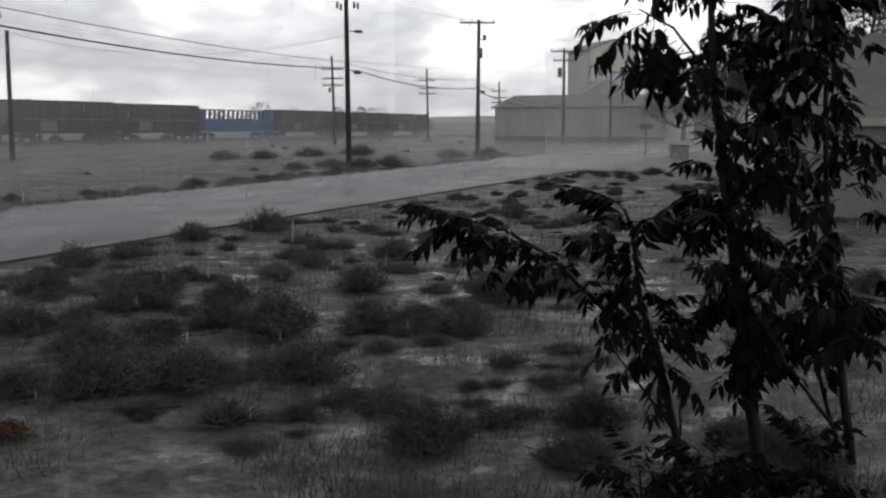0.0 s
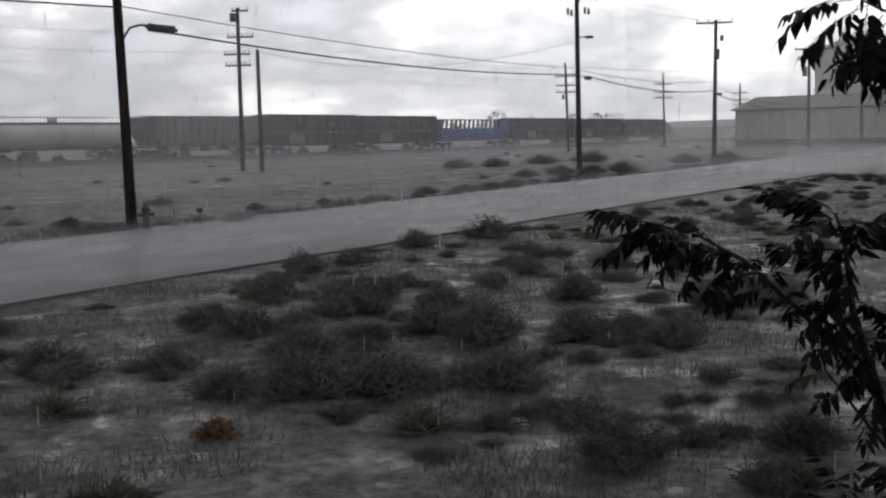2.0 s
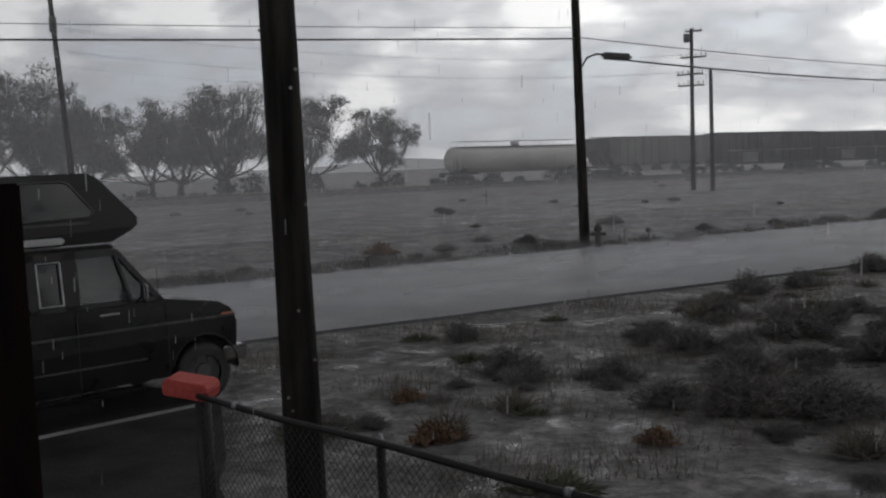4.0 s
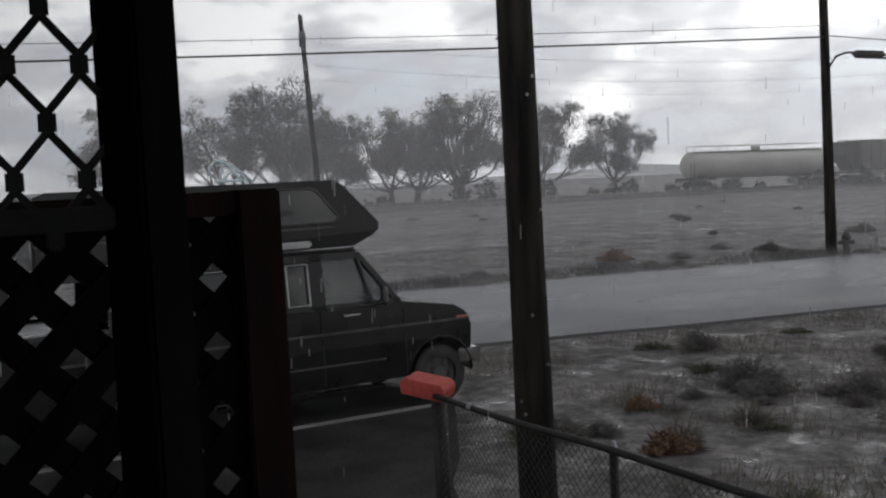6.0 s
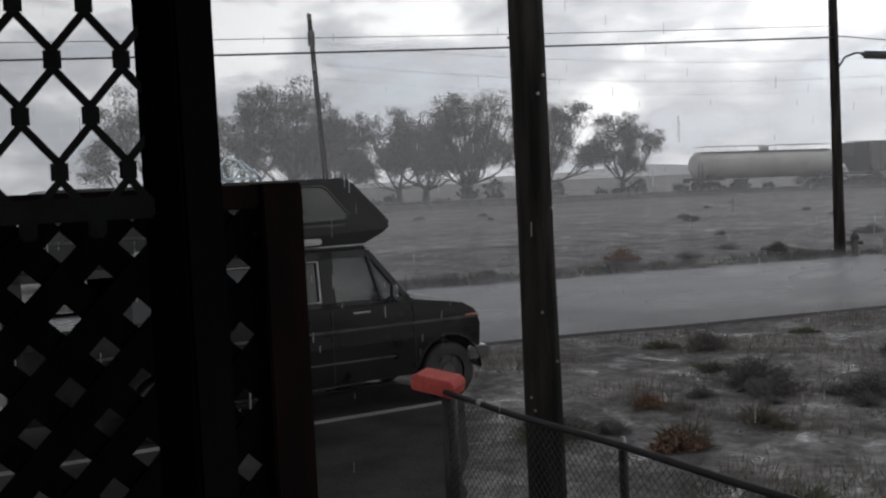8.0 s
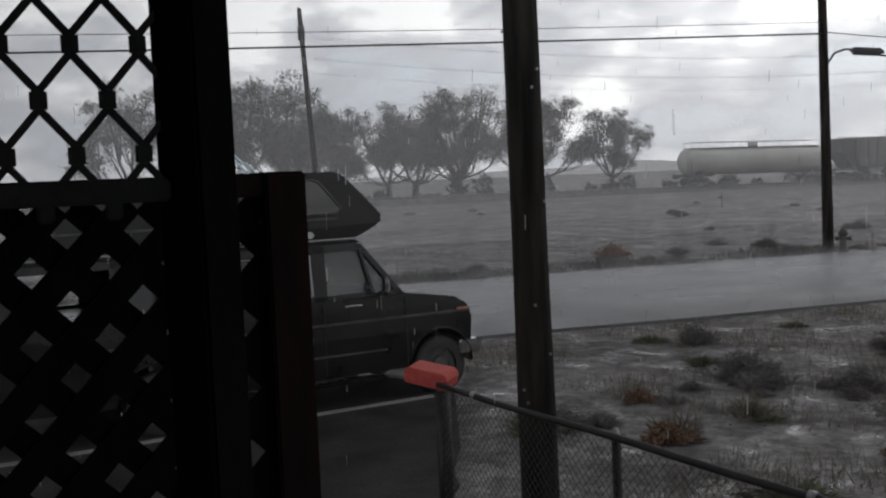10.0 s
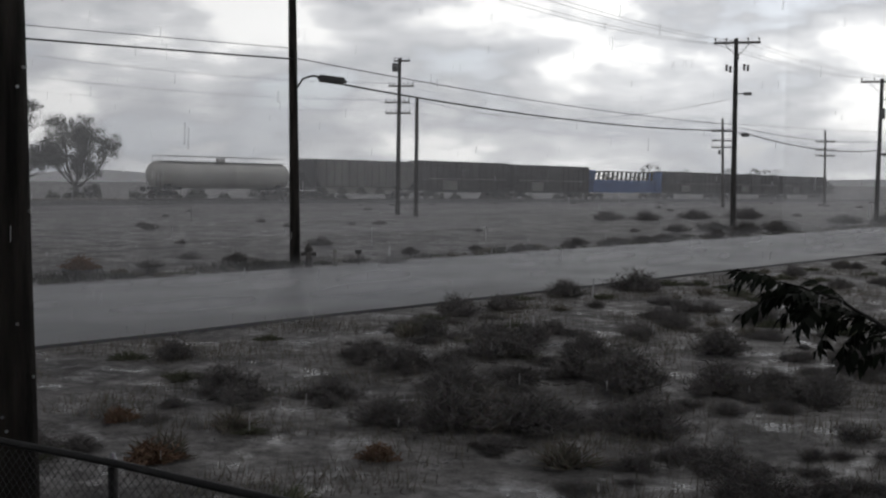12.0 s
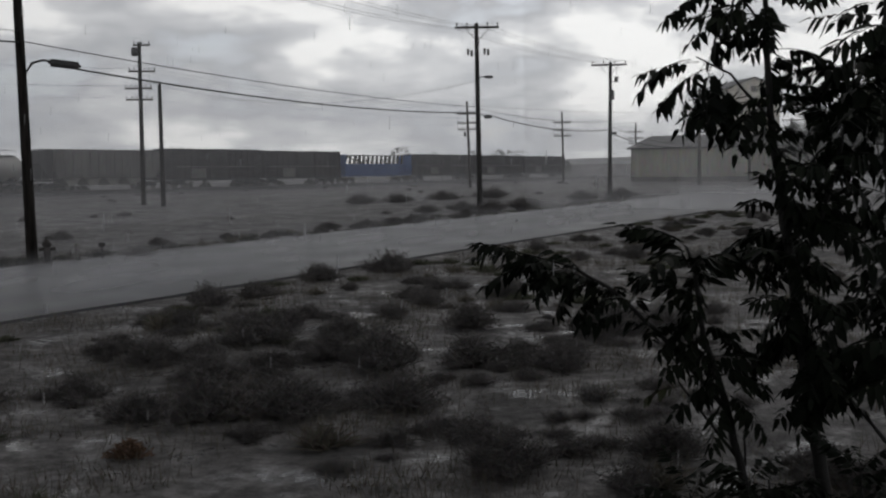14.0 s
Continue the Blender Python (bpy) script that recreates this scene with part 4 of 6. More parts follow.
single("driveway", bm, M_DRIVE, "dark wet gravel parking ground with the van's shade in its colour", "driveway", kind="structure")
# Pale solid strip in place of the bright water that runs beside the van.
bm = bmesh.new()
box(bm, (-5.1, -1.20, 0.0), (8.6, 0.06, 0.13), 0.02, m=m)
single("kerb_strip", bm, M_CONC, "pale strip beside the driveway, standing in for bright puddle water", "kerb", kind="structure")

# ---------- chain-link fence ----------
F0, FD = Vector((-5.62, 5.06, 0)), Vector((0.978, -0.208, 0))
fence = thing("chain_link_fence", "low galvanised chain-link fence with round top rail", "fence", at=Matrix.Translation((F0.x, F0.y, 0)) @ pose(0, 0, 0, 0, 0, math.degrees(math.atan2(FD.y, FD.x))))
FH = 1.155
for i in range(6):
    bm = bmesh.new()
    x = 2.1 * i
    rod(bm, (x, 0.035, -0.3), (x, 0.035, FH - (0.0 if i else 0.05)), 0.030 if i else 0.060, n=12)
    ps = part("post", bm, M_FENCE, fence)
    bm = bmesh.new()
    rod(bm, (x, 0.035, FH - 0.03), (x, 0.035, FH + 0.045), 0.036, 0.012, n=10)
    part("post_cap", bm, M_STEEL, ps)
bm = bmesh.new()
pts = [(x * 0.3, 0, FH - 0.012 * math.sin(x * 0.3 * 1.5) ** 2) for x in range(36)]
tube(bm, pts, 0.023, 10)
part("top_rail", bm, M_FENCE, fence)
for x in (0.5, 3.6, 6.7):
    bm = bmesh.new()
    rod(bm, (x, 0, FH), (x + 0.05, 0, FH), 0.027, n=10)
    part("rail_sleeve", bm, M_STEEL, fence, "bright steel rail sleeve")
bm = bmesh.new()
step, hh = 0.066, FH - 0.06
k = -int(hh / step) - 1
while k * step < 8.6:
    for sg in (1, -1):
        x0 = k * step if sg > 0 else k * step + hh
        a, b = Vector((x0, 0.004 * sg, 0.03)), Vector((x0 + sg * hh, 0.004 * sg, 0.03 + hh))
        lo, hi = 0.0, 8.5
        t0, t1 = sorted(((lo - a.x) / (b.x - a.x), (hi - a.x) / (b.x - a.x)))
        t0, t1 = max(0, t0), min(1, t1)
        if t1 > t0:
            rod(bm, a.lerp(b, t0), a.lerp(b, t1), 0.0021, n=3)
    k += 1
tagged(part("chain_link_mesh", bm, M_MESH, fence), kind="stuff")

# orange plastic box on the end post
bm = bmesh.new()
prism(bm, [(-0.18, 0.0), (-0.195, 0.085), (-0.165, 0.13), (0.15, 0.13), (0.185, 0.09), (0.175, 0.0)], -0.115, 0.115)
softened(bm, 0.009, 2)
single("plastic_box", bm, M_ORANGE, "bright orange-red plastic box set on the end fence post", "box", at=Matrix.Translation((F0.x - 0.15, F0.y + 0.06, FH - 0.015)) @ pose(0, 0, 0, 5, 9, 22))

# ---------- hydrant, bollards, small posts, sign ----------
HB = P(8.6, 9.75)
hyd = thing("fire_hydrant", "dark weathered fire hydrant beside the lamp pole", "fire hydrant", at=Matrix.Translation(HB + Vector((0.30, 0.0, 0))))
bm = bmesh.new()
rod(bm, (0, 0, -0.05), (0, 0, 0.05), 0.16, n=14)
rod(bm, (0, 0, 0.05), (0, 0, 0.55), 0.105, 0.10, n=14)
part("barrel", bm, M_HYD, hyd)
bm = bmesh.new()
for z0, z1, r0, r1 in ((0.52, 0.57, 0.14, 0.14), (0.57, 0.66, 0.125, 0.10), (0.66, 0.72, 0.10, 0.04), (0.72, 0.78, 0.03, 0.03)):
    rod(bm, (0, 0, z0), (0, 0, z1), r0, r1, n=14)
part("bonnet", bm, M_HYD, hyd)
for a in (0, 180, 270):
    bm = bmesh.new()
    c, s = math.cos(radians(a + 30)), math.sin(radians(a + 30))
    rod(bm, (0.08 * c, 0.08 * s, 0.42), (0.2 * c, 0.2 * s, 0.42), 0.055, n=10)
    rod(bm, (0.19 * c, 0.19 * s, 0.42), (0.23 * c, 0.23 * s, 0.42), 0.07, n=6)
    part("outlet_cap", bm, M_HYD, hyd)
for dx, dy, hh, r in ((0.95, 0.55, 0.55, 0.07),):
    bm = bmesh.new()
    rod(bm, (0, 0, -0.2), (0, 0, hh), r, n=10)
    single("bollard", bm, M_SIGN, "short pale post beside the hydrant", "bollard", at=Matrix.Translation(HB + Vector((dx, dy, 0))))
mk = thing("marker_post", "small dark marker on a thin stake", "marker post", at=Matrix.Translation(HB + Vector((1.55, 0.95, 0))))
bm = bmesh.new()
rod(bm, (0, 0, -0.2), (0, 0, 0.42), 0.02, n=6)
part("stake", bm, M_DULL, mk)
bm = bmesh.new()
box(bm, (0, 0, 0.46), (0.2, 0.05, 0.13), 0.01)
part("marker_head", bm, M_DULL, mk)
bm = bmesh.new()
rod(bm, (0, 0, -0.2), (0.02, 0, 1.0), 0.035, n=6)
single("marker_stake", bm, M_SIGN, "thin pale stake standing in the open field", "marker post", at=Matrix.Translation((-36.2, 55.5, gz(-36.2, 55.5))))
sg = thing("street_sign", "wide weathered sign board on a single post by the road", "sign", at=Matrix.Translation((11.1, 56.6, -0.05)))
bm = bmesh.new()
rod(bm, (0, 0, -0.2), (0, 0, 2.3), 0.05, n=8)
part("post", bm, M_SIGN, sg)
bm = bmesh.new()
box(bm, (0, -0.03, 2.25), (0.75, 0.04, 0.26), 0.01)
part("board", bm, M_SIGN, sg)
ut = thing("utility_cabinet", "small grey roadside utility cabinet", "cabinet", at=Matrix.Translation((13.1, 57.5, -0.05)))
bm = bmesh.new()
box(bm, (0, 0, 0.6), (0.9, 0.7, 1.2), 0.03)
part("body", bm, M_SIGN, ut)
bm = bmesh.new()
box(bm, (0, 0, 1.24), (1.0, 0.8, 0.08), 0.02)
part("lid", bm, M_DULL, ut)

# ---------- porch: post, diamond grille, lattice ----------
EX, EY = 0.484, -0.249                     # where the porch opening is seen from


def flat(a, b):
    """A frame along a to b that keeps its thin side along y."""
    x = (b - a).normalized()
    y = Vector((0, 1, 0))
    z = x.cross(y)
    return Matrix.Translation((a + b) / 2) @ Matrix((x, y, z)).transposed().to_4x4()


def polar(az, d):
    return Vector((EX - math.sin(radians(az)) * d, EY + math.cos(radians(az)) * d, 0))


pp = polar(63.39, 1.62)
post = thing("porch_post", "square wooden porch post, porch shade in its near-black colour", "post", at=Matrix.Translation(pp) @ pose(0, 0, 0, 0, 0, 18))
bm = bmesh.new()
box(bm, (0, 0, 1.95), (0.088, 0.088, 3.9), 0.006)
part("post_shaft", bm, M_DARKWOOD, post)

# steel grille of stretched diamonds between porch posts
gr = thing("security_grille", "black steel security grille with large diamond openings", "grille", at=Matrix.Translation((pp.x, pp.y, 0)) @ pose(0, 0, 0, 0, 0, 250))
cw, chh = 0.0965, 0.163
bm = bmesh.new()


def strand(pts, w, t):
    for a, b in zip(pts, pts[1:]):
        a, b = Vector(a), Vector(b)
        d = (b - a)
        box(bm, (0, 0, 0), (d.length + w * 0.3, t, w), m=flat(a, b))


for r in range(8):
    for c in range(-1, 12):
        x = 0.078 + c * cw + (0 if r % 2 else cw / 2)
        z = 2.826 + (r - 1) * chh / 2
        if x < -0.02:
            continue
        box(bm, (x, 0, z), (0.025, 0.012, 0.034), 0.004)
        for k in (-1, 1):
            x1, z1 = x + k * cw / 2, z + chh / 2
            if x1 < -0.032:
                continue
            strand([(x + k * 0.003, 0, z + 0.016), (x + k * (cw / 2 - 0.003), 0, z1 - 0.016)], 0.0112, 0.010)
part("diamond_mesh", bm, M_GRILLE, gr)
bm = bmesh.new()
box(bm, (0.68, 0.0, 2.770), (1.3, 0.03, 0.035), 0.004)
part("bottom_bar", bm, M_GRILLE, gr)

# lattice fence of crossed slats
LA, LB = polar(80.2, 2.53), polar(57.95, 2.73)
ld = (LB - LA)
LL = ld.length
lat = thing("lattice_screen", "wooden garden lattice of crossed slats with a cap rail, porch shade in its dark colour", "lattice", at=Matrix.Translation((LA.x, LA.y, 0)) @ pose(0, 0, 0, 0, 0, math.degrees(math.atan2(ld.y, ld.x))))
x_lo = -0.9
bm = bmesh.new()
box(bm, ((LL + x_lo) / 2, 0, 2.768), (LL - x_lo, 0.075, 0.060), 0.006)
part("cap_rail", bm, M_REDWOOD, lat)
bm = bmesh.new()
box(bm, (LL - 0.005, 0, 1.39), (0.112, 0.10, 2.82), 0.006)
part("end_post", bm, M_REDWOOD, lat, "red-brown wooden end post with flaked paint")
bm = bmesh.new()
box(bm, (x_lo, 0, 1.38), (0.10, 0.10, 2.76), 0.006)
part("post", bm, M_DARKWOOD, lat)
hh, z0 = 2.68, 0.06
pitch = 0.170
for sgn, yy_ in ((1, -0.006), (-1, 0.006)):
    k = -20
    while k * pitch < LL + 0.2:
        x0 = k * pitch
        a = Vector((x0, yy_, z0)) if sgn > 0 else Vector((x0 + hh, yy_, z0))
        b = Vector((x0 + hh, yy_, z0 + hh)) if sgn > 0 else Vector((x0, yy_, z0 + hh))
        t = sorted(((x_lo - a.x) / (b.x - a.x), (LL - 0.05 - a.x) / (b.x - a.x)))
        t0, t1 = max(0, t[0]), min(1, t[1])
        k += 1
        if t1 - t0 < 0.01:
            continue
        pa, pb = a.lerp(b, t0), a.lerp(b, t1)
        b2 = bmesh.new()
        d = pb - pa
        box(b2, (0, 0, 0), (d.length, 0.009, 0.067), m=flat(pa, pb))
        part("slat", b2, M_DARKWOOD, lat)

# unseen porch roof and house wall, added to shade the porch and close it behind the camera
bm = bmesh.new()
box(bm, (-0.4, -0.6, 3.98), (9.5, 5.4, 0.16), m=Matrix())
single("porch_roof", bm, M_DARKWOOD, "unseen dark boarded roof over the porch, added to shade the lattice", "roof", kind="structure")
bm = bmesh.new()
box(bm, (0.6, -3.2, 2.0), (7.5, 0.2, 4.0))
single("wall_south", bm, M_HOUSE, "unseen plain grey house wall behind the porch, added to dim reflections", "wall", kind="structure")
bm = bmesh.new()
box(bm, (1.2, -1.15, 0.56), (4.2, 3.9, 1.12), 0.01)
single("porch_floor", bm, M_DARKWOOD, "dark wooden porch floor", "floor", kind="structure")


# ---------- buildings ----------
def gable(name, label, corner, along_deg, w, d, eave, ridge, mwall, mroof, cat="building", base=None, ridge_along=True):
    """A plain gabled building: corner, width w along its front, depth d behind it."""
    b = thing(name, label, cat, at=Matrix.Translation(corner) @ pose(0, 0, 0, 0, 0, along_deg))
    t = 0.25
    e = 0.4
    if ridge_along:
        walls = [[(0, 0, 0), (w, 0, 0), (w, 0, eave), (0, 0, eave)], [(w, d, 0), (0, d, 0), (0, d, eave), (w, d, eave)]]
        ends = [[(0, d, 0), (0, 0, 0), (0, 0, eave), (0, d / 2, ridge), (0, d, eave)], [(w, 0, 0), (w, d, 0), (w, d, eave), (w, d / 2, ridge), (w, 0, eave)]]
        roofs = [[(-e, -e, eave - 0.1), (w + e, -e, eave - 0.1), (w + e, d / 2, ridge + 0.1), (-e, d / 2, ridge + 0.1)], [(w + e, d + e, eave - 0.1), (-e, d + e, eave - 0.1), (-e, d / 2, ridge + 0.1), (w + e, d / 2, ridge + 0.1)]]
    else:
        walls = [[(0, d, 0), (0, 0, 0), (0, 0, eave), (0, d, eave)], [(w, 0, 0), (w, d, 0), (w, d, eave), (w, 0, eave)]]
        ends = [[(0, 0, 0), (w, 0, 0), (w, 0, eave), (w / 2, 0, ridge), (0, 0, eave)], [(w, d, 0), (0, d, 0), (0, d, eave), (w / 2, d, ridge), (w, d, eave)]]
        roofs = [[(-e, d + e, eave - 0.1), (-e, -e, eave - 0.1), (w / 2, -e, ridge + 0.1), (w / 2, d + e, ridge + 0.1)], [(w + e, -e, eave - 0.1), (w + e, d + e, eave - 0.1), (w / 2, d + e, ridge + 0.1), (w / 2, -e, ridge + 0.1)]]
    def slab(pts, th, m, nm):
        bm = bmesh.new()
        f = bm.faces.new([bm.verts.new(p) for p in pts])
        f.normal_update()
        nrm = f.normal.copy()
        r = bmesh.ops.extrude_face_region(bm, geom=[f])
        for x in r["geom"]:
            if isinstance(x, bmesh.types.BMVert):
                x.co -= nrm * th
        bmesh.ops.recalc_face_normals(bm, faces=bm.faces[:])
        return part(nm, bm, m, b)
    for p in walls + ends:
        slab(p, t, mwall, "wall")
    for p in roofs:
        slab(p, 0.12, mroof, "roof")
    if base:
        bm = bmesh.new()
        box(bm, (w / 2, -0.08, base / 2), (w - 0.1, 0.15, base))
        part("base_wall", bm, M_DARKBASE, b)
    return b


FA = math.degrees(math.atan2(117.4 - 126.2, 21.6 - 7.65))
sh = gable("warehouse", "long low cream metal warehouse with a dark base", (7.40, 125.8, -1.1), FA + 6, 20, 14, 5.0, 6.3, M_SHED, M_ROOF, base=1.6)
for i in range(12):
    bm = bmesh.new()
    box(bm, (0.8 + i * 1.65, -0.05, 3.2), (0.08, 0.08, 3.3))
    part("siding_rib", bm, M_SHED, sh)
ml = gable("grain_mill", "tall cream mill building with a gabled top, haze put into its pale colour", (19.9, 137.0, -1.2), 12, 6.7, 8.0, 12.4, 13.6, M_MILL, M_ROOF, ridge_along=False)
for z in (9.6,):
    for x in (1.6, 4.6):
        bm = bmesh.new()
        box(bm, (x, -0.04, z), (1.0, 0.08, 1.3), 0.01)
        fr = part("window", bm, M_MILL, ml)
        bm = bmesh.new()
        box(bm, (x, -0.09, z), (0.8, 0.03, 1.1))
        part("pane", bm, M_TINT, fr)
bm = bmesh.new()
box(bm, (3.35, -0.06, 12.2), (0.7, 0.1, 0.7))
part("gable_vent", bm, M_DARKBASE, ml)
gable("mill_annex", "lower cream annex with a pale gabled roof against the mill", (17.8, 131.5, -1.2), 6, 7.2, 5, 6.3, 8.4, M_SHED, M_SHED, ridge_along=False)
gable("warehouse", "low grey warehouse far down the road", (27, 150, -1.2), -30, 14, 10, 5.5, 6.6, M_HOUSE, M_ROOF)
hs = gable("house", "grey single-storey house with a broad roof and pale eaves", (9.7, 29.8, -0.05), -14, 14, 9, 2.7, 5.2, M_HOUSE, M_ROOF, cat="house")
bm = bmesh.new()
box(bm, (7, -0.42, 2.62), (14.8, 0.06, 0.22), 0.01)
part("fascia", bm, M_SHED, hs, "pale painted eave board")
for x in (3.0, 6.5, 10.5):
    bm = bmesh.new()
    box(bm, (x, -0.03, 1.55), (1.1, 0.10, 0.9), 0.01)
    fr = part("window", bm, M_SHED, hs)
    bm = bmesh.new()
    box(bm, (x, -0.09, 1.55), (0.98, 0.02, 0.78))
    part("pane", bm, M_TINT, fr)


# ---------- far trees ----------
def branch(rng, p, q, wob, n=4):
    """A crooked limb from p to q."""
    up = (q - p).length * 0.14
    pts = []
    for i in range(n + 1):
        t = i / n
        s = math.sin(math.pi * t)
        pts.append(p.lerp(q, t) + Vector((rng.uniform(-1, 1), rng.uniform(-1, 1), 0)) * wob * s - Vector((0, 0, up * s)))
    return pts


def tree_meshes(seed, height, clump, leaves, stems=3, spread=0.55):
    """Cottonwood: short forked trunk, rising limbs, rounded lobes of small clumps with gaps between."""
    rng = random.Random(seed)
    limbs, tips = [], []
    h0 = height * 0.17
    top0 = Vector((rng.uniform(-0.2, 0.2) * h0, rng.uniform(-0.2, 0.2) * h0, h0))
    limbs.append(([Vector((0, 0, -0.3)), top0 * 0.5, top0], 0.42, 0.32))
    a0 = rng.uniform(0, 6.28)
    lobes = []
    for i in range(stems):
        a = a0 + i * 6.28 / stems + rng.uniform(-0.5, 0.5)
        r = height * spread * rng.uniform(0.30, 0.48)
        lobes.append((Vector((math.cos(a) * r, math.sin(a) * r, height * rng.uniform(0.62, 0.80))), height * rng.uniform(0.15, 0.21), 0.20))
    for i in range(stems + 3):
        a = a0 + 0.6 + i * 6.28 / (stems + 3) + rng.uniform(-0.4, 0.4)
        r = height * spread * rng.uniform(0.45, 0.85)
        lobes.append((Vector((math.cos(a) * r, math.sin(a) * r, height * rng.uniform(0.34, 0.58))), height * rng.uniform(0.10, 0.16), 0.13))
    for c, rad, r in lobes:
        main = branch(rng, top0 * rng.uniform(0.75, 1.0), c, height * 0.035)
        limbs.append((main, r, r * 0.45))
        for k in range(int(12 + rad * 5)):
            a, z = rng.uniform(0, 6.28), rng.uniform(-0.75, 1.0)
            s = math.sqrt(1 - z * z)
            q = c + Vector((math.cos(a) * s, math.sin(a) * s, z * 0.95)) * rad * rng.uniform(0.45, 1.12)
            src = main[rng.choice((2, 3, 4, 4))]
            limbs.append((branch(rng, src, q, 0.15, 3), r * 0.26, 0.02))
            tips.append((q, rng.uniform(0.5, 1.15)))
            tips.append((src.lerp(q, 0.6), rng.uniform(0.1, 0.4)))
    k = height / (max(p.z for p, w in tips) + clump * 0.6)
    bm = bmesh.new()
    for pts, r0, r1 in limbs:
        tube(bm, [p * k for p in pts], [max(0.018, r0 + (r1 - r0) * i / (len(pts) - 1)) for i in range(len(pts))], 6 if r0 > 0.06 else 4)
    tm = bpy.data.meshes.new("trunk")
    bm.to_mesh(tm)
    bm.free()
    tm.materials.append(M_BARK)
    vs, fs = [], []
    for p, w in tips:
        for i in range(int(leaves * w)):
            c = p * k + Vector((rng.gauss(0, 1), rng.gauss(0, 1), rng.gauss(0, 0.75))) * clump * 0.5
            a = Vector((rng.uniform(-1, 1), rng.uniform(-1, 1), rng.uniform(-1, 1))).normalized()
            b = a.orthogonal().normalized()
            s = rng.uniform(0.07, 0.15)
            j = len(vs)
            vs += [c - a * s, c + b * s * 0.55, c + a * s, c - b * s * 0.55]
            fs.append((j, j + 1, j + 2, j + 3))
    cm = bpy.data.meshes.new("crown")
    cm.from_pydata([tuple(x) for x in vs], [], fs)
    cm.materials.append(M_FARLEAF)
    return tm, cm


def far_tree(x, y, meshes, scale, rot, label="grey-green cottonwood tree beyond the railway track"):
    t = thing("tree", label, "tree", "trees beyond the railway", at=Matrix.Translation((x, y, gz(x, y))) @ pose(0, 0, 0, 0, 0, rot) @ Matrix.Scale(scale, 4))
    for nm, me in zip(("trunk", "crown"), meshes):
        part(nm, me, None, t)


TV = [tree_meshes(11, 11.0, 0.78, 82, 3, 0.5), tree_meshes(23, 11.8, 0.85, 86, 4, 0.6), tree_meshes(37, 11.2, 0.8, 80, 3, 0.65), tree_meshes(41, 12.4, 0.72, 50, 3, 0.42)]
for x, y, i, sc, rot in ((-84.3, 104.8, 0, 0.93, 20), (-83.7, 78.1, 1, 1.02, 80), (-90.5, 77.6, 2, 1.0, 150), (-86.0, 93.5, 1, 0.97, 200), (-89.6, 54.2, 2, 1.12, 260), (-91.0, 61.0, 3, 1.15, 30),
                         (-95.5, 69.5, 0, 0.95, 310), (-99.0, 81.0, 2, 0.95, 15), (-104, 73, 1, 0.9, 120), (-97, 47, 3, 1.05, 200), (-93, 86.5, 3, 0.9, 75)):
    far_tree(x, y, TV[i], sc, rot)
for x, y, i, sc, rot in ((27.5, 118.0, 1, 0.75, 10), (31, 112, 0, 0.85, 100)):
    far_tree(x, y, TV[i], sc, rot, "dark tree beside the road near the mill")
far_tree(16.5, 44.5, TV[1], 0.75, 60, "dark leafy tree beside the grey house")


def far_woods():
    """Woods and scrub far behind the train, as one uneven mass of leaves on stems."""
    rng = random.Random(3)
    vs, fs = [], []
    spots = []
    for i in range(34):
        s = rng.uniform(150, 330)
        spots.append((P(s, RAIL_O + rng.uniform(45, 120)), rng.uniform(4, 8.5)))
    for i in range(26):
        spots.append((P(rng.uniform(-20, 75), RAIL_O + rng.uniform(14, 40)), rng.uniform(1.0, 2.6)))
    # Low scrub close behind the train: brush, and dark in place of wagon shadow.
    for i in range(60):
        spots.append((P(rng.uniform(-20, 120), RAIL_O + rng.uniform(3.5, 9)), rng.uniform(0.4, 0.9)))
    for base, h in spots:
        for j in range(int(170 if h > 3 else 90)):
            a, rr = rng.uniform(0, 6.28), math.sqrt(rng.random())
            z = h * (0.12 + 0.88 * rng.random())
            w = h * 0.55 * math.sin(math.pi * min(1, 0.15 + 0.8 * z / h)) + 0.3
            c = base + Vector((math.cos(a) * rr * w, math.sin(a) * rr * w, z + rng.gauss(0, 0.2)))
            s = rng.uniform(0.15, 0.42)
            d1 = Vector((rng.uniform(-1, 1), rng.uniform(-1, 1), rng.uniform(-1, 1))).normalized()
            d2 = d1.orthogonal().normalized()
            k = len(vs)
            vs += [tuple(c - d1 * s), tuple(c + d2 * s * 0.6), tuple(c + d1 * s), tuple(c - d2 * s * 0.6)]
            fs.append((k, k + 1, k + 2, k + 3))
    me = bpy.data.meshes.new("distant_woods")
    me.from_pydata(vs, [], fs)
    me.materials.append(M_FARLEAF)
    tagged(new("distant_woods", me), "hazy scrub and woods behind the railway", "woods", kind="stuff")


far_woods()


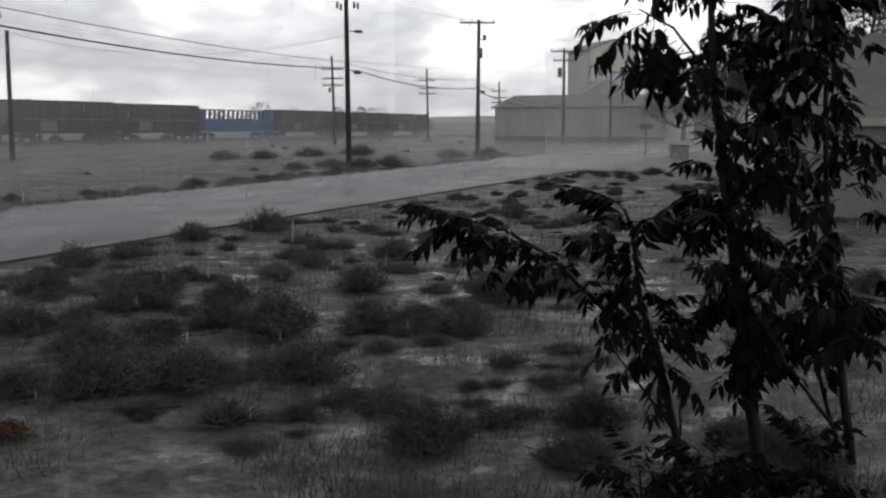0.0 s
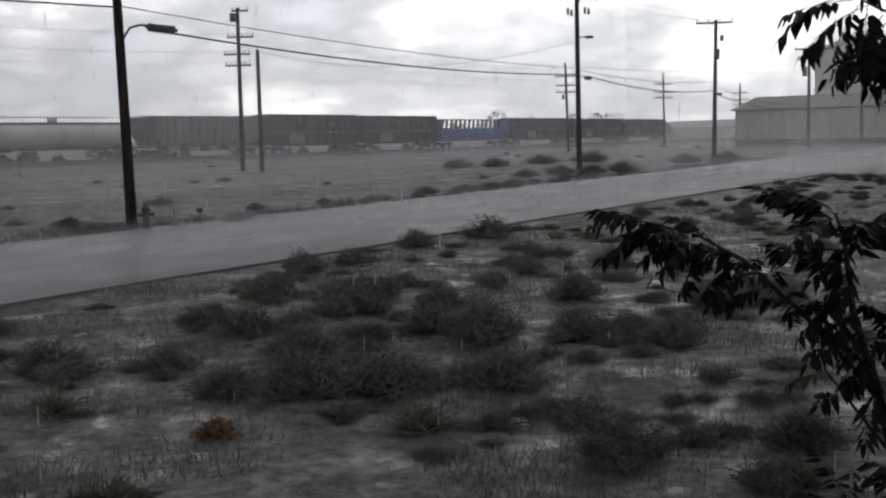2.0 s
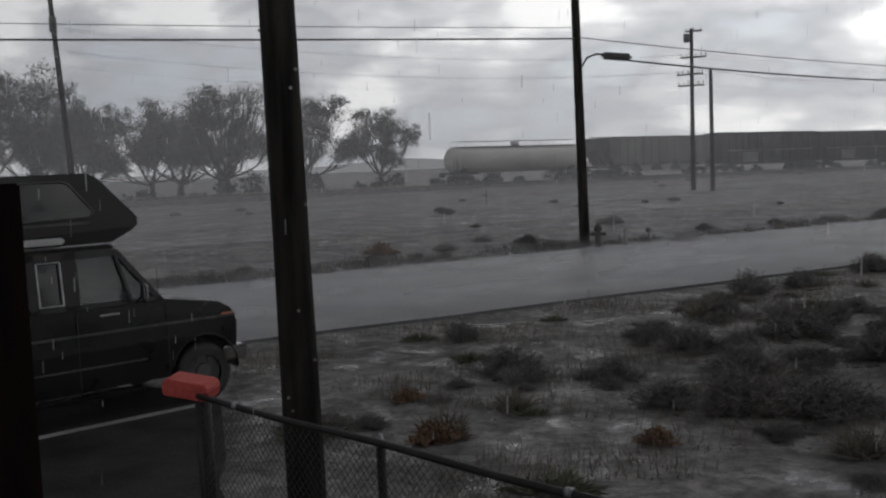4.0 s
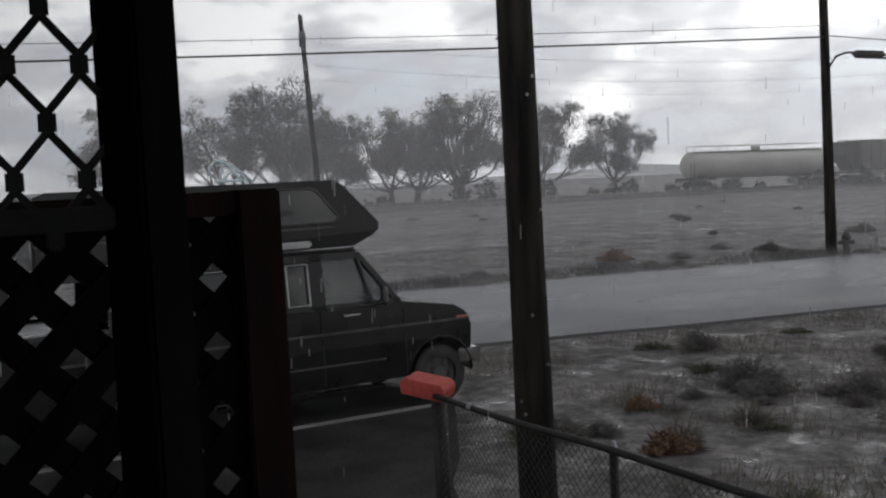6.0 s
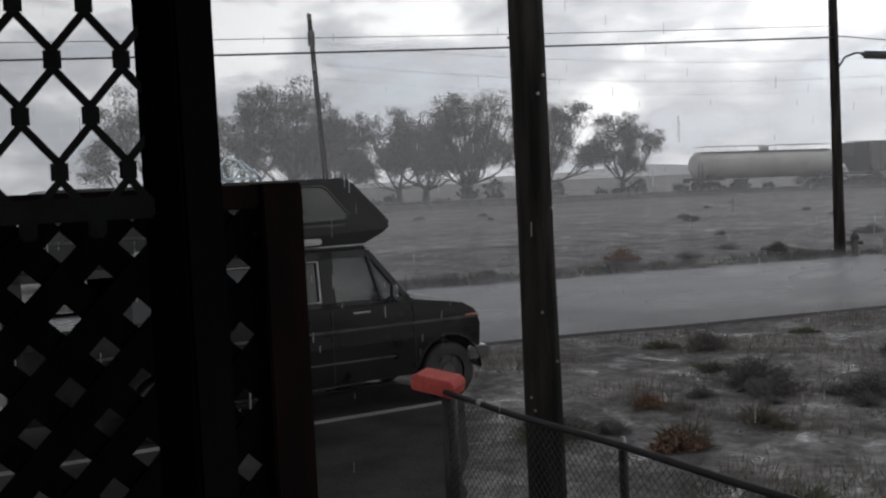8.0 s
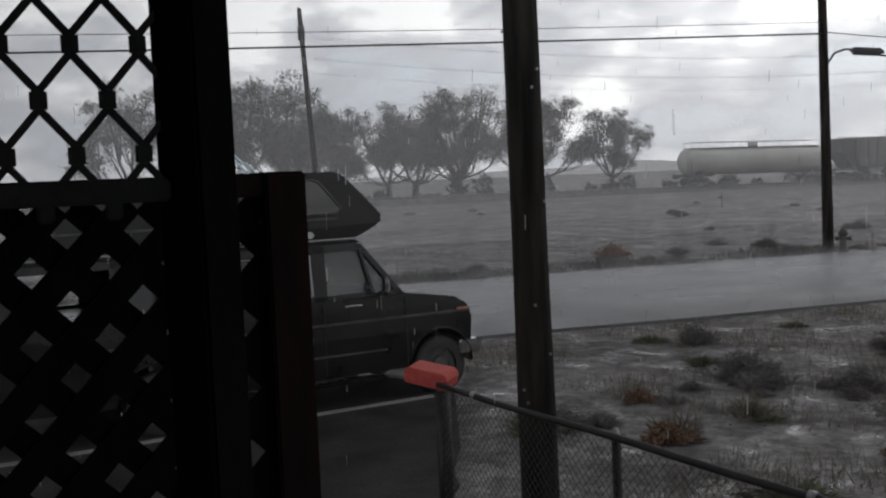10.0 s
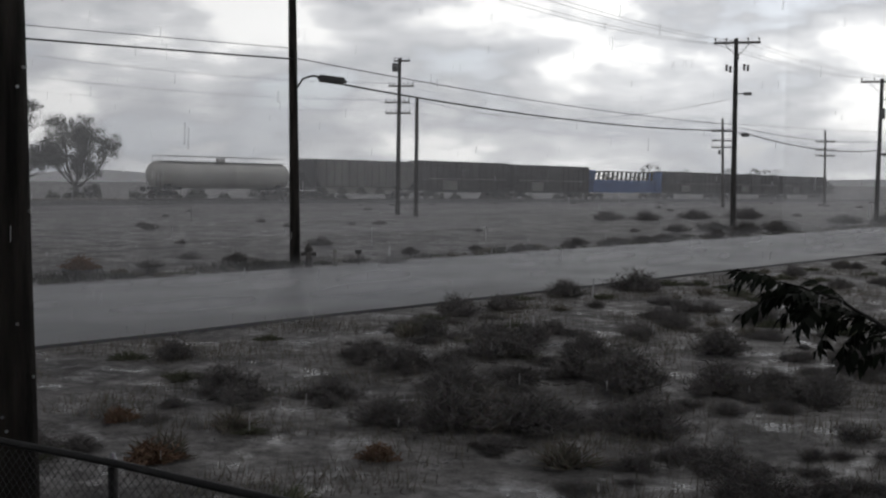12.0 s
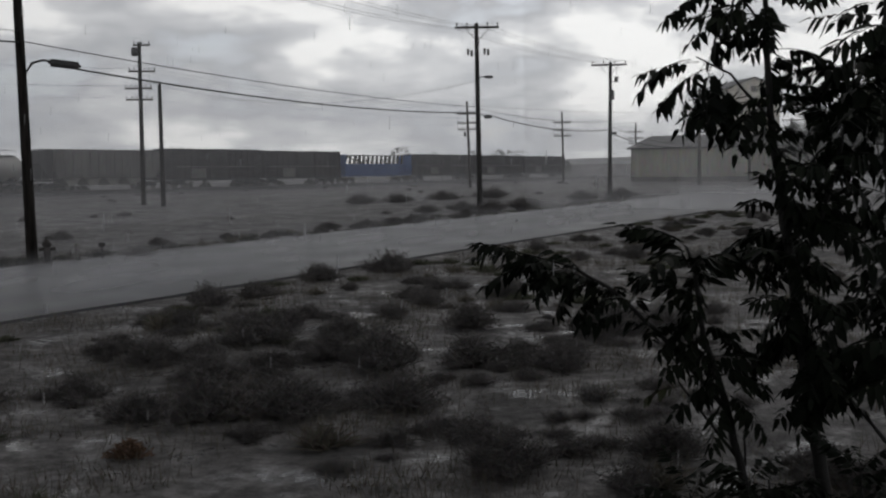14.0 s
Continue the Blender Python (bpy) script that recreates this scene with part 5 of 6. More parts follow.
def hills():
    bm = bmesh.new()
    rows = []
    for i in range(70):
        az = radians(-30 + i * 1.7)
        prof = 9 + 8 * noise.noise(Vector((i * 0.11, 2, 0))) + 5 * noise.noise(Vector((i * 0.4, 7, 0)))
        lift = math.exp(-((math.degrees(az) - 37.5) / 2.6) ** 2) * 9
        k = 0.55
        rows.append([bm.verts.new((-math.sin(az) * r, math.cos(az) * r, z)) for r, z in ((900, -5), (1050, (prof * 0.35 + lift * 0.6) * k), (1200, (prof * 0.5 + lift * 1.3) * k), (1500, -5))])
    for a, b in zip(rows, rows[1:]):
        for j in range(3):
            bm.faces.new((a[j], b[j], b[j + 1], a[j + 1])).smooth = True
    bmesh.ops.recalc_face_normals(bm, faces=bm.faces[:])
    single("hills", bm, M_HILL, "low hills on the horizon, pale with rain haze put into their colour", "hills", kind="structure")


hills()


# ---------- shrubs and weeds ----------
def shrub_mesh(seed, twigs, r, h, m, blade=0.012, leafy=True):
    rng = random.Random(seed)
    vs, fs = [], []

    def blade_at(a, b, w):
        d = (b - a)
        s = d.cross(Vector((rng.uniform(-1, 1), rng.uniform(-1, 1), 0.2))).normalized() * w
        k = len(vs)
        mid = a.lerp(b, 0.55) + Vector((rng.uniform(-1, 1), rng.uniform(-1, 1), rng.uniform(-0.5, 1))) * d.length * 0.10
        vs.extend([a - s, a + s, mid + s, mid - s, b])
        fs.append((k, k + 1, k + 2, k + 3))
        fs.append((k + 3, k + 2, k + 4))

    for i in range(twigs):
        a = rng.uniform(0, 6.283)
        e = math.sqrt(rng.random())
        lob = 0.78 + 0.3 * math.sin(a * 3 + seed) + 0.12 * math.sin(a * 7 + 2 * seed)
        tip = Vector((math.cos(a) * e * r * lob, math.sin(a) * e * r * lob, h * (1 - 0.72 * e ** 2.2) * rng.uniform(0.35, 1.2)))
        root = Vector((tip.x * 0.25 + rng.gauss(0, 0.06), tip.y * 0.25 + rng.gauss(0, 0.06), -0.02))
        blade_at(root, tip, blade * rng.uniform(0.5, 1.2))
        if leafy:
            for j in range(3):
                c = root.lerp(tip, rng.uniform(0.55, 1.0))
                b = c + Vector((rng.uniform(-1, 1), rng.uniform(-1, 1), rng.uniform(-0.1, 1))) * r * 0.2
                blade_at(c, b, blade * rng.uniform(0.6, 1.4))
    me = bpy.data.meshes.new("shrub")
    me.from_pydata([tuple(v) for v in vs], [], fs)
    me.materials.append(m)
    return me


SV = [shrub_mesh(s, 620, 0.70, 0.56, M_SHRUB, 0.0048) for s in (1, 2, 3, 4, 5)]
GV = [shrub_mesh(s, 260, 0.6, 0.22, M_GREENWEED, 0.011, False) for s in (11, 12)]
DV = [shrub_mesh(s, 240, 0.5, 0.34, M_DRYGRASS, 0.008, False) for s in (21, 22)]
RV = [shrub_mesh(s, 260, 0.42, 0.30, M_RUSTWEED, 0.011) for s in (31,)]


def shrub(x, y, me, sc, label, flat=1.0, name="shrub"):
    ob = new(name, me)
    ob.matrix_basis = Matrix.Translation((x, y, gz(x, y))) @ pose(0, 0, 0, 0, 0, random.uniform(0, 360)) @ Matrix.Diagonal((sc, sc, sc * flat, 1))
    return tagged(ob, label, "shrub" if name == "shrub" else "weeds", "shrubs in the field" if name == "shrub" else "weed clumps in the field")


random.seed(12)
LS = "grey-brown wet desert shrub growing in bare soil"
KEY = ((-4.55, 15.6, 1.05), (-3.3, 16.3, 0.75), (-5.6, 14.2, 0.85), (-5.7, 12.0, 0.65), (-6.8, 20.0, 0.8), (-2.6, 22.6, 0.6), (-2.1, 22.9, 0.55), (-2.4, 20.0, 0.7), (-6.2, 21.3, 0.8),
       (-4.2, 26.4, 1.2), (-7.2, 11.8, 0.75), (-3.6, 10.7, 0.9), (-2.8, 11.0, 0.95), (-1.0, 14.0, 0.85), (-2.2, 13.6, 0.95), (0.2, 13.8, 0.8), (-5.6, 24.4, 0.9), (-9.2, 13.6, 0.6), (-1.3, 17.0, 0.8),
       (-3.0, 14.2, 0.8), (-4.2, 12.6, 0.85), (0.8, 16.2, 0.85), (-1.6, 11.4, 0.85), (-6.3, 17.2, 0.6))
for i, (x, y, sc) in enumerate(KEY):
    shrub(x, y, SV[i % 5], sc, LS, random.uniform(0.75, 1.05))
FAR = ((-13.8, 71.2, 2.0), (-11.5, 72.5, 1.9), (-7.3, 56.8, 1.3), (-5.7, 59.5, 1.6), (-3.9, 58.0, 1.8), (-2.3, 60.5, 2.0), (-8.7, 76.4, 2.2), (-5.4, 79.4, 2.4), (-19.4, 39.2, 1.1), (-18.0, 30.3, 0.9), (-12.9, 31.3, 0.9),
       (-19.6, 27.7, 0.8), (-9.7, 43.6, 1.0), (1.1, 72.6, 2.0), (4.0, 77.0, 2.0), (-33.0, 46.8, 0.9), (-24.7, 57.8, 0.8), (-20.0, 30.5, 0.7))
for i, (x, y, sc) in enumerate(FAR):
    shrub(x, y, SV[i % 5], sc, LS, 0.55)
for i in range(300):
    s, o = random.uniform(-16, 44), -random.uniform(1.5, 26)
    x, y = OX + s * U.x + o * N.x, OY + s * U.y + o * N.y
    if y < 8 or x < -8.6 + 0.1 * y or (x - 0.8) ** 2 + (y - 5.9) ** 2 < 6:
        continue
    dens = noise.noise(Vector((x * 0.22, y * 0.22, 4)))
    if dens < -0.12 and x < -4:
        continue
    shrub(x, y, SV[i % 5], random.uniform(0.22, 0.8), LS, random.uniform(0.4, 0.95))
LOW = []
for i in range(230):
    x, y = random.uniform(-7.5, 2.5), random.uniform(8.8, 20)
    if noise.noise(Vector((x * 0.35, y * 0.35, 7))) < -0.08 or (x - OX) * N.x + (y - OY) * N.y > -1.2:
        continue
    LOW.append((x, y, i % 5, random.uniform(0.25, 0.6), random.uniform(0.3, 0.6)))
for i in range(46):
    s, o = random.uniform(-25, 130), random.uniform(12, 70)
    p = P(s, o)
    LOW.append((p.x, p.y, i % 5, random.uniform(0.4, 0.9), 0.6))


def low_scrub(spots):
    """Small low scrub between the shrubs, as one mass."""
    vs, fs = [], []
    for x, y, i, sc, flat_ in spots:
        me = SV[i]
        m = Matrix.Translation((x, y, gz(x, y))) @ pose(0, 0, 0, 0, 0, random.uniform(0, 360)) @ Matrix.Diagonal((sc, sc, sc * flat_, 1))
        k = len(vs)
        vs += [tuple(m @ v.co) for v in me.vertices]
        fs += [tuple(k + q for q in p.vertices) for p in me.polygons if p.index % 5 < 3]
    me = bpy.data.meshes.new("low_scrub")
    me.from_pydata(vs, [], fs)
    me.materials.append(M_SHRUB)
    tagged(new("low_scrub", me), "low wet grey-brown scrub between the shrubs", "scrub", kind="stuff")


low_scrub(LOW)
LG, LD = "low green weeds in wet soil beside the road", "dry straw-coloured weed tuft in wet soil"
for i in range(210):
    s = random.uniform(-28, 60)
    p = P(s, 9.7 + abs(random.gauss(0, 0.7)))
    shrub(p.x, p.y, random.choice(GV + DV + SV[:1]), random.uniform(0.35, 0.85), LG, 0.75, "weed_clump")
for i in range(120):
    s, o = random.uniform(-20, 40), -abs(random.gauss(0, 7)) - 0.6
    x, y = OX + s * U.x + o * N.x, OY + s * U.y + o * N.y
    if y < 6.5 or (x < -7.5 and y < 9.5):
        continue
    shrub(x, y, random.choice(GV + DV), random.uniform(0.4, 1.0), LD if i % 3 else LG, 1.0, "weed_clump")
for x, y, sc in ((-5.95, 8.4, 0.8), (-7.3, 9.7, 0.6), (-20.5, 25.6, 1.5), (-3.9, 9.3, 0.6)):
    shrub(x, y, RV[0], sc, "rust-orange dead weeds in wet soil", 0.8, "weed_clump")


def litter():
    """Fine stalks and small tufts all over the near field."""
    rng = random.Random(8)
    vs, fs = [], []
    for i in range(150000):
        x, y = rng.uniform(-14, 7), 6.5 + 30 * rng.random() ** 1.6
        o = (x - OX) * N.x + (y - OY) * N.y
        if o > -0.3 or (x < -5.2 and y < 9.6) or noise.noise(Vector((x * 0.6, y * 0.6, 9))) < rng.uniform(-0.25, 0.45):
            continue
        h = rng.uniform(0.03, 0.20) * (0.6 + 0.8 * rng.random())
        b = Vector((x, y, gz(x, y) - 0.01))
        t = b + Vector((rng.gauss(0, 0.05), rng.gauss(0, 0.05), h))
        w = Vector((rng.uniform(-1, 1), rng.uniform(-1, 1), 0)).normalized() * 0.006
        k = len(vs)
        vs += [tuple(b - w), tuple(b + w), tuple(t)]
        fs.append((k, k + 1, k + 2))
    me = bpy.data.meshes.new("weed_stalks")
    me.from_pydata(vs, [], fs)
    me.materials.append(M_DRYGRASS)
    tagged(new("weed_stalks", me), "fine dry stalks scattered over the wet field", "weeds", kind="stuff")


litter()


def verge():
    """The band of matted weeds along the far side of the road."""
    rng = random.Random(17)
    vs, fs = [], []
    for i in range(52000):
        s = rng.uniform(-30, 70)
        o = 9.75 + abs(rng.gauss(0, 0.75))
        n = noise.noise(Vector((s * 0.35, o * 0.6, 2))) + 0.5 * noise.noise(Vector((s * 1.3, o * 1.3, 5)))
        if n < rng.uniform(-0.35, 0.3) + max(0, (s - 6) * 0.03):
            continue
        h = rng.uniform(0.06, 0.30) * (0.8 + 0.6 * n)
        p = P(s, o)
        b = Vector((p.x, p.y, gz(p.x, p.y) - 0.01))
        t = b + Vector((rng.gauss(0, 0.09), rng.gauss(0, 0.09), h))
        w = Vector((rng.uniform(-1, 1), rng.uniform(-1, 1), 0)).normalized() * 0.014
        k = len(vs)
        vs += [tuple(b - w), tuple(b + w), tuple(t)]
        fs.append((k, k + 1, k + 2))
    me = bpy.data.meshes.new("verge_weeds")
    me.from_pydata(vs, [], fs)
    me.materials.append(M_VERGE)
    tagged(new("verge_weeds", me), "matted dark wet weeds along the road edge", "weeds", kind="stuff")


verge()


# ---------- young tree with feathered leaves, near the porch ----------
def feather(seed, pairs, length, droop, m):
    """A compound leaf along +x: a bowed midrib and pairs of pointed, hanging leaflets with gaps between."""
    rng = random.Random(seed)
    bm = bmesh.new()
    pts = []
    for i in range(7):
        t = i / 6
        pts.append(Vector((length * t * (1 - 0.12 * droop * t), rng.uniform(-1, 1) * 0.005, length * (0.16 * t - droop * 0.62 * t * t))))
    tube(bm, pts, [0.0040 - 0.0005 * i for i in range(7)], 4)

    def at(t):
        k = min(5, int(t * 6))
        return pts[k].lerp(pts[k + 1], t * 6 - k), (pts[k + 1] - pts[k]).normalized()

    def leaflet(p, d, nrm, L, w):
        s = d.cross(nrm).normalized()
        n2 = s.cross(d).normalized()
        sag = -0.20 * L
        c1, c2, c3 = p + d * L * 0.30, p + d * L * 0.68 + Vector((0, 0, sag * 0.4)), p + d * L + Vector((0, 0, sag))
        c0 = p + d * L * 0.06
        v = [bm.verts.new(x) for x in (c0, c1 + s * w + n2 * 0.22 * w, c2 + s * w * 0.74, c3, c2 - s * w * 0.74, c1 - s * w + n2 * 0.22 * w, c1, c2)]
        for f in ((0, 1, 6), (1, 2, 7, 6), (2, 3, 7), (0, 6, 5), (6, 7, 4, 5), (7, 3, 4)):
            bm.faces.new([v[i] for i in f]).smooth = True

    for i in range(pairs):
        t = 0.24 + 0.70 * i / (pairs - 1)
        p, d = at(t)
        for k in (-1, 1):
            if rng.random() < 0.06:
                continue
            L = 0.118 * (0.78 + 0.30 * math.sin(math.pi * (t - 0.1))) * rng.uniform(0.82, 1.15)
            dd = (d * rng.uniform(0.30, 0.75) + Vector((0, k * rng.uniform(0.55, 1.0), rng.uniform(-1.0, -0.15)))).normalized()
            leaflet(p, dd, Vector((rng.uniform(-0.4, 0.4), rng.uniform(-0.4, 0.4), 1)), L, L * rng.uniform(0.17, 0.22))
    p, d = at(0.999)
    leaflet(p, d, Vector((0, 0, 1)), 0.10, 0.020)
    me = bpy.data.meshes.new("leaf")
    bm.to_mesh(me)
    bm.free()
    me.materials.append(m)
    return me


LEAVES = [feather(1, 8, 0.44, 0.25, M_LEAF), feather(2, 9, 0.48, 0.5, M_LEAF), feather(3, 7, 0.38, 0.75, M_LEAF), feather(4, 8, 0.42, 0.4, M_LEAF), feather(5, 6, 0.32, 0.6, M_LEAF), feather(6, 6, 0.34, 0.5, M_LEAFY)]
BASE = Vector((2.25, 8.3, 0))
tree = thing("young_tree", "wet young tree with feathered leaves and several thin stems, backlit shade in its dark colour", "tree", at=Matrix.Translation(BASE))
random.seed(21)


def stem(pts, r0, r1):
    """A stem through points given as (x, z), standing in the plane of the tree."""
    bm = bmesh.new()
    pv = [Vector((p[0], 8.3 + (p[2] if len(p) > 2 else 0.0), p[1])) - BASE for p in pts]
    fine = []
    for a, b in zip(pv, pv[1:]):
        for i in range(4):
            fine.append(a.lerp(b, i / 4) + Vector((random.uniform(-1, 1), random.uniform(-1, 1), 0)) * 0.008)
    fine.append(pv[-1])
    tube(bm, fine, [r0 + (r1 - r0) * i / (len(fine) - 1) for i in range(len(fine))], 8)
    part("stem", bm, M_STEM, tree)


def leaf(p, az, tilt, i, sc=1.0, roll=0.0):
    ob = new("leaf", LEAVES[i])
    ob.parent = tree
    ob.matrix_basis = Matrix.Translation(Vector(p) - BASE) @ pose(0, 0, 0, 0, 0, az) @ pose(0, 0, 0, 0, -tilt, 0) @ pose(0, 0, 0, roll, 0, 0) @ Matrix.Scale(sc, 4)
    if i == 5:
        tagged(ob, "yellowing leaf")


def leafy(p0, p1, n, az, spread, tilt, sc=1.0, depth=0.12):
    """n leaves along a twig from p0 to p1 (x, z)."""
    for k in range(n):
        t = (k + random.random()) / n
        p = (p0[0] + (p1[0] - p0[0]) * t + random.gauss(0, 0.025), 8.3 + random.gauss(0, depth), p0[1] + (p1[1] - p0[1]) * t)
        leaf(p, az + random.uniform(-spread, spread), random.uniform(*tilt), random.choice((0, 1, 1, 2, 2, 3, 3, 4)), 1.36 * sc * random.uniform(0.8, 1.12), random.uniform(-30, 30))


stem([(2.41, -0.23), (2.25, 0.54), (2.11, 1.58), (1.98, 2.44), (1.90, 3.09), (1.85, 3.94), (1.82, 4.9)], 0.058, 0.016)
stem([(1.77, -0.11), (1.71, 0.13), (1.56, 0.79), (1.39, 1.32), (1.33, 1.81), (1.25, 2.04)], 0.042, 0.012)
stem([(1.56, 0.73), (1.03, 1.35), (0.63, 1.72), (0.32, 1.89), (-0.04, 1.99)], 0.024, 0.006)
stem([(1.64, 0.34), (1.40, 0.66), (1.19, 0.95)], 0.016, 0.007)
stem([(1.72, 0.26), (1.71, 0.68)], 0.011, 0.006)
stem([(3.05, -0.03, 0.1), (2.95, 0.31, 0.1), (2.68, 0.63), (2.40, 0.94)], 0.026, 0.010)
stem([(2.95, 0.31, 0.1), (2.75, 0.89), (2.64, 1.50)], 0.020, 0.010)
stem([(2.07, 1.69), (2.24, 2.11), (2.41, 2.61), (2.49, 3.35)], 0.028, 0.010)
stem([(1.91, 3.02), (1.59, 3.39), (1.33, 3.53)], 0.014, 0.006)
stem([(1.87, 3.7), (1.62, 4.05), (1.45, 4.25)], 0.012, 0.006)
stem([(3.17, -0.08, 0.25), (2.99, 1.10, 0.2), (2.85, 2.27, 0.2), (2.78, 4.5, 0.2)], 0.042, 0.014)
# spray that reaches out over the field
leaf((-0.04, 8.30, 1.99), 180, -4, 0, 0.98, 8)
leaf((0.42, 8.28, 1.84), 172, 46, 4, 1.05, 0)
leaf((0.34, 8.35, 1.81), 184, -30, 3, 1.0, -12)
leaf((0.57, 8.30, 1.71), 186, -58, 3, 0.95, 5)
leaf((0.14, 8.30, 1.94), 205, 14, 3, 0.9, -10)
leafy((0.71, 1.66), (0.0, 1.98), 24, 182, 62, (-35, 34), 0.78)
leafy((1.05, 1.34), (0.63, 1.72), 10, 190, 110, (-45, 25), 0.75)
leafy((1.37, 1.60), (1.24, 2.07), 18, 180, 180, (-20, 45), 1.0)
leaf((1.23, 8.25, 2.07), 181, 24, 1, 0.95, 0)
leaf((1.19, 8.10, 0.95), 176, -12, 5, 0.9, 0)
leafy((1.56, 0.80), (1.36, 1.55), 28, 180, 180, (-40, 20), 0.8)
# crown
leafy((2.20, 0.95), (2.11, 1.63), 24, 180, 180, (-45, 5), 0.95, 0.2)
leafy((2.11, 1.58), (1.98, 2.44), 28, 180, 180, (-40, 25), 0.88, 0.25)
leafy((1.98, 2.44), (1.83, 4.8), 46, 180, 180, (-40, 25), 0.85, 0.2)
leafy((1.86, 3.10), (1.31, 3.54), 18, 195, 80, (-65, 0), 0.9)
leafy((2.13, 1.83), (2.48, 3.6), 36, 0, 150, (-35, 25), 1.0, 0.2)
leafy((1.85, 3.72), (1.45, 4.25), 10, 195, 90, (-55, 10), 0.95)
leafy((2.54, 0.88), (2.40, 1.09), 6, 180, 120, (-40, 0), 0.9)
leafy((2.77, 1.05), (2.62, 1.59), 24, 180, 180, (-40, 15), 1.0, 0.25)
leafy((2.97, 1.05), (2.78, 4.4), 62, 170, 150, (-40, 25), 1.05, 0.25)
# low shoots of the same kind, nearer to the porch
for bx, by, hh, n in ((1.15, 7.0, 0.45, 15), (1.52, 6.9, 0.58, 18), (1.90, 7.0, 0.45, 17), (2.28, 7.0, 0.65, 20), (1.75, 7.4, 0.42, 12)):
    sap = thing("sapling", "low sapling shoots with feathered leaves, backlit shade in their dark colour", "sapling", "saplings below the young tree", at=Matrix.Translation((bx, by, gz(bx, by))))
    bm = bmesh.new()
    tube(bm, [(0, 0, -0.1), (0.02, 0.01, hh * 0.5), (-0.01, 0.0, hh)], [0.013, 0.010, 0.006], 7)
    part("stem", bm, M_STEM, sap)
    for k in range(n):
        ob = new("leaf", random.choice(LEAVES[:5]))
        ob.parent = sap
        ob.matrix_basis = Matrix.Translation((0, 0, hh * (0.25 + 0.75 * k / (n - 1)))) @ pose(0, 0, 0, 0, 0, k * 137.5) @ pose(0, 0, 0, 0, -random.uniform(-15, 50), 0) @ pose(0, 0, 0, random.uniform(-25, 25), 0, 0) @ Matrix.Scale(random.uniform(0.75, 1.0), 4)


# ---------- falling rain ----------
def rain_mat(name, white, cover):
    m = bpy.data.materials.new(name)
    m.use_nodes = True
    nt = m.node_tree
    nt.nodes.clear()
    out = nt.nodes.new("ShaderNodeOutputMaterial")
    mixs = nt.nodes.new("ShaderNodeMixShader")
    mixs.inputs[0].default_value = cover
    tr = nt.nodes.new("ShaderNodeBsdfTransparent")
    tl = nt.nodes.new("ShaderNodeBsdfTranslucent")
    df = nt.nodes.new("ShaderNodeBsdfDiffuse")
    half = nt.nodes.new("ShaderNodeMixShader")
    half.inputs[0].default_value = 0.5
    tl.inputs[0].default_value = df.inputs[0].default_value = (white, white, white * 1.02, 1)
    nt.links.new(tl.outputs[0], half.inputs[1])
    nt.links.new(df.outputs[0], half.inputs[2])
    nt.links.new(tr.outputs[0], mixs.inputs[1])
    nt.links.new(half.outputs[0], mixs.inputs[2])
    nt.links.new(mixs.outputs[0], out.inputs[0])
    return m


def rain(name, n, d0, d1, ztop, w, length, m, label, seed, power=0.5):
    rng = np.random.RandomState(seed)
    az = np.radians(rng.uniform(-32, 82, n))
    u = rng.uniform(0, 1, n)
    d = (d0 ** (1 / power) + u * (d1 ** (1 / power) - d0 ** (1 / power))) ** power
    x, y = -np.sin(az) * d, np.cos(az) * d
    z = rng.uniform(-0.06, 1, n) * ztop
    ln = length * rng.uniform(0.6, 1.4, n)
    turn = rng.uniform(0, np.pi, n)
    cx, cy = np.cos(turn) * w / 2, np.sin(turn) * w / 2
    sx = ln * 0.04
    v = np.empty((n, 4, 3))
    for k, (sg, up) in enumerate(((-1, 0), (1, 0), (1, 1), (-1, 1))):
        v[:, k, 0] = x + sg * cx + sx * up
        v[:, k, 1] = y + sg * cy
        v[:, k, 2] = z + ln * up
    f = np.arange(n * 4).reshape(n, 4)
    me = bpy.data.meshes.new(name)
    me.vertices.add(n * 4)
    me.vertices.foreach_set("co", v.reshape(-1))
    me.loops.add(n * 4)
    me.loops.foreach_set("vertex_index", f.reshape(-1))
    me.polygons.add(n)
    me.polygons.foreach_set("loop_start", np.arange(n) * 4)
    me.update(calc_edges=True)
    me.validate()
    me.materials.append(m)
    tagged(new(name, me), label, "rain", kind="stuff")


rain("rain_streaks", 800, 4.5, 15, 4.5, 0.009, 0.08, rain_mat("rain_drop_streak", 0.9, 0.35), "pale streaks of falling rain near the porch", 5)


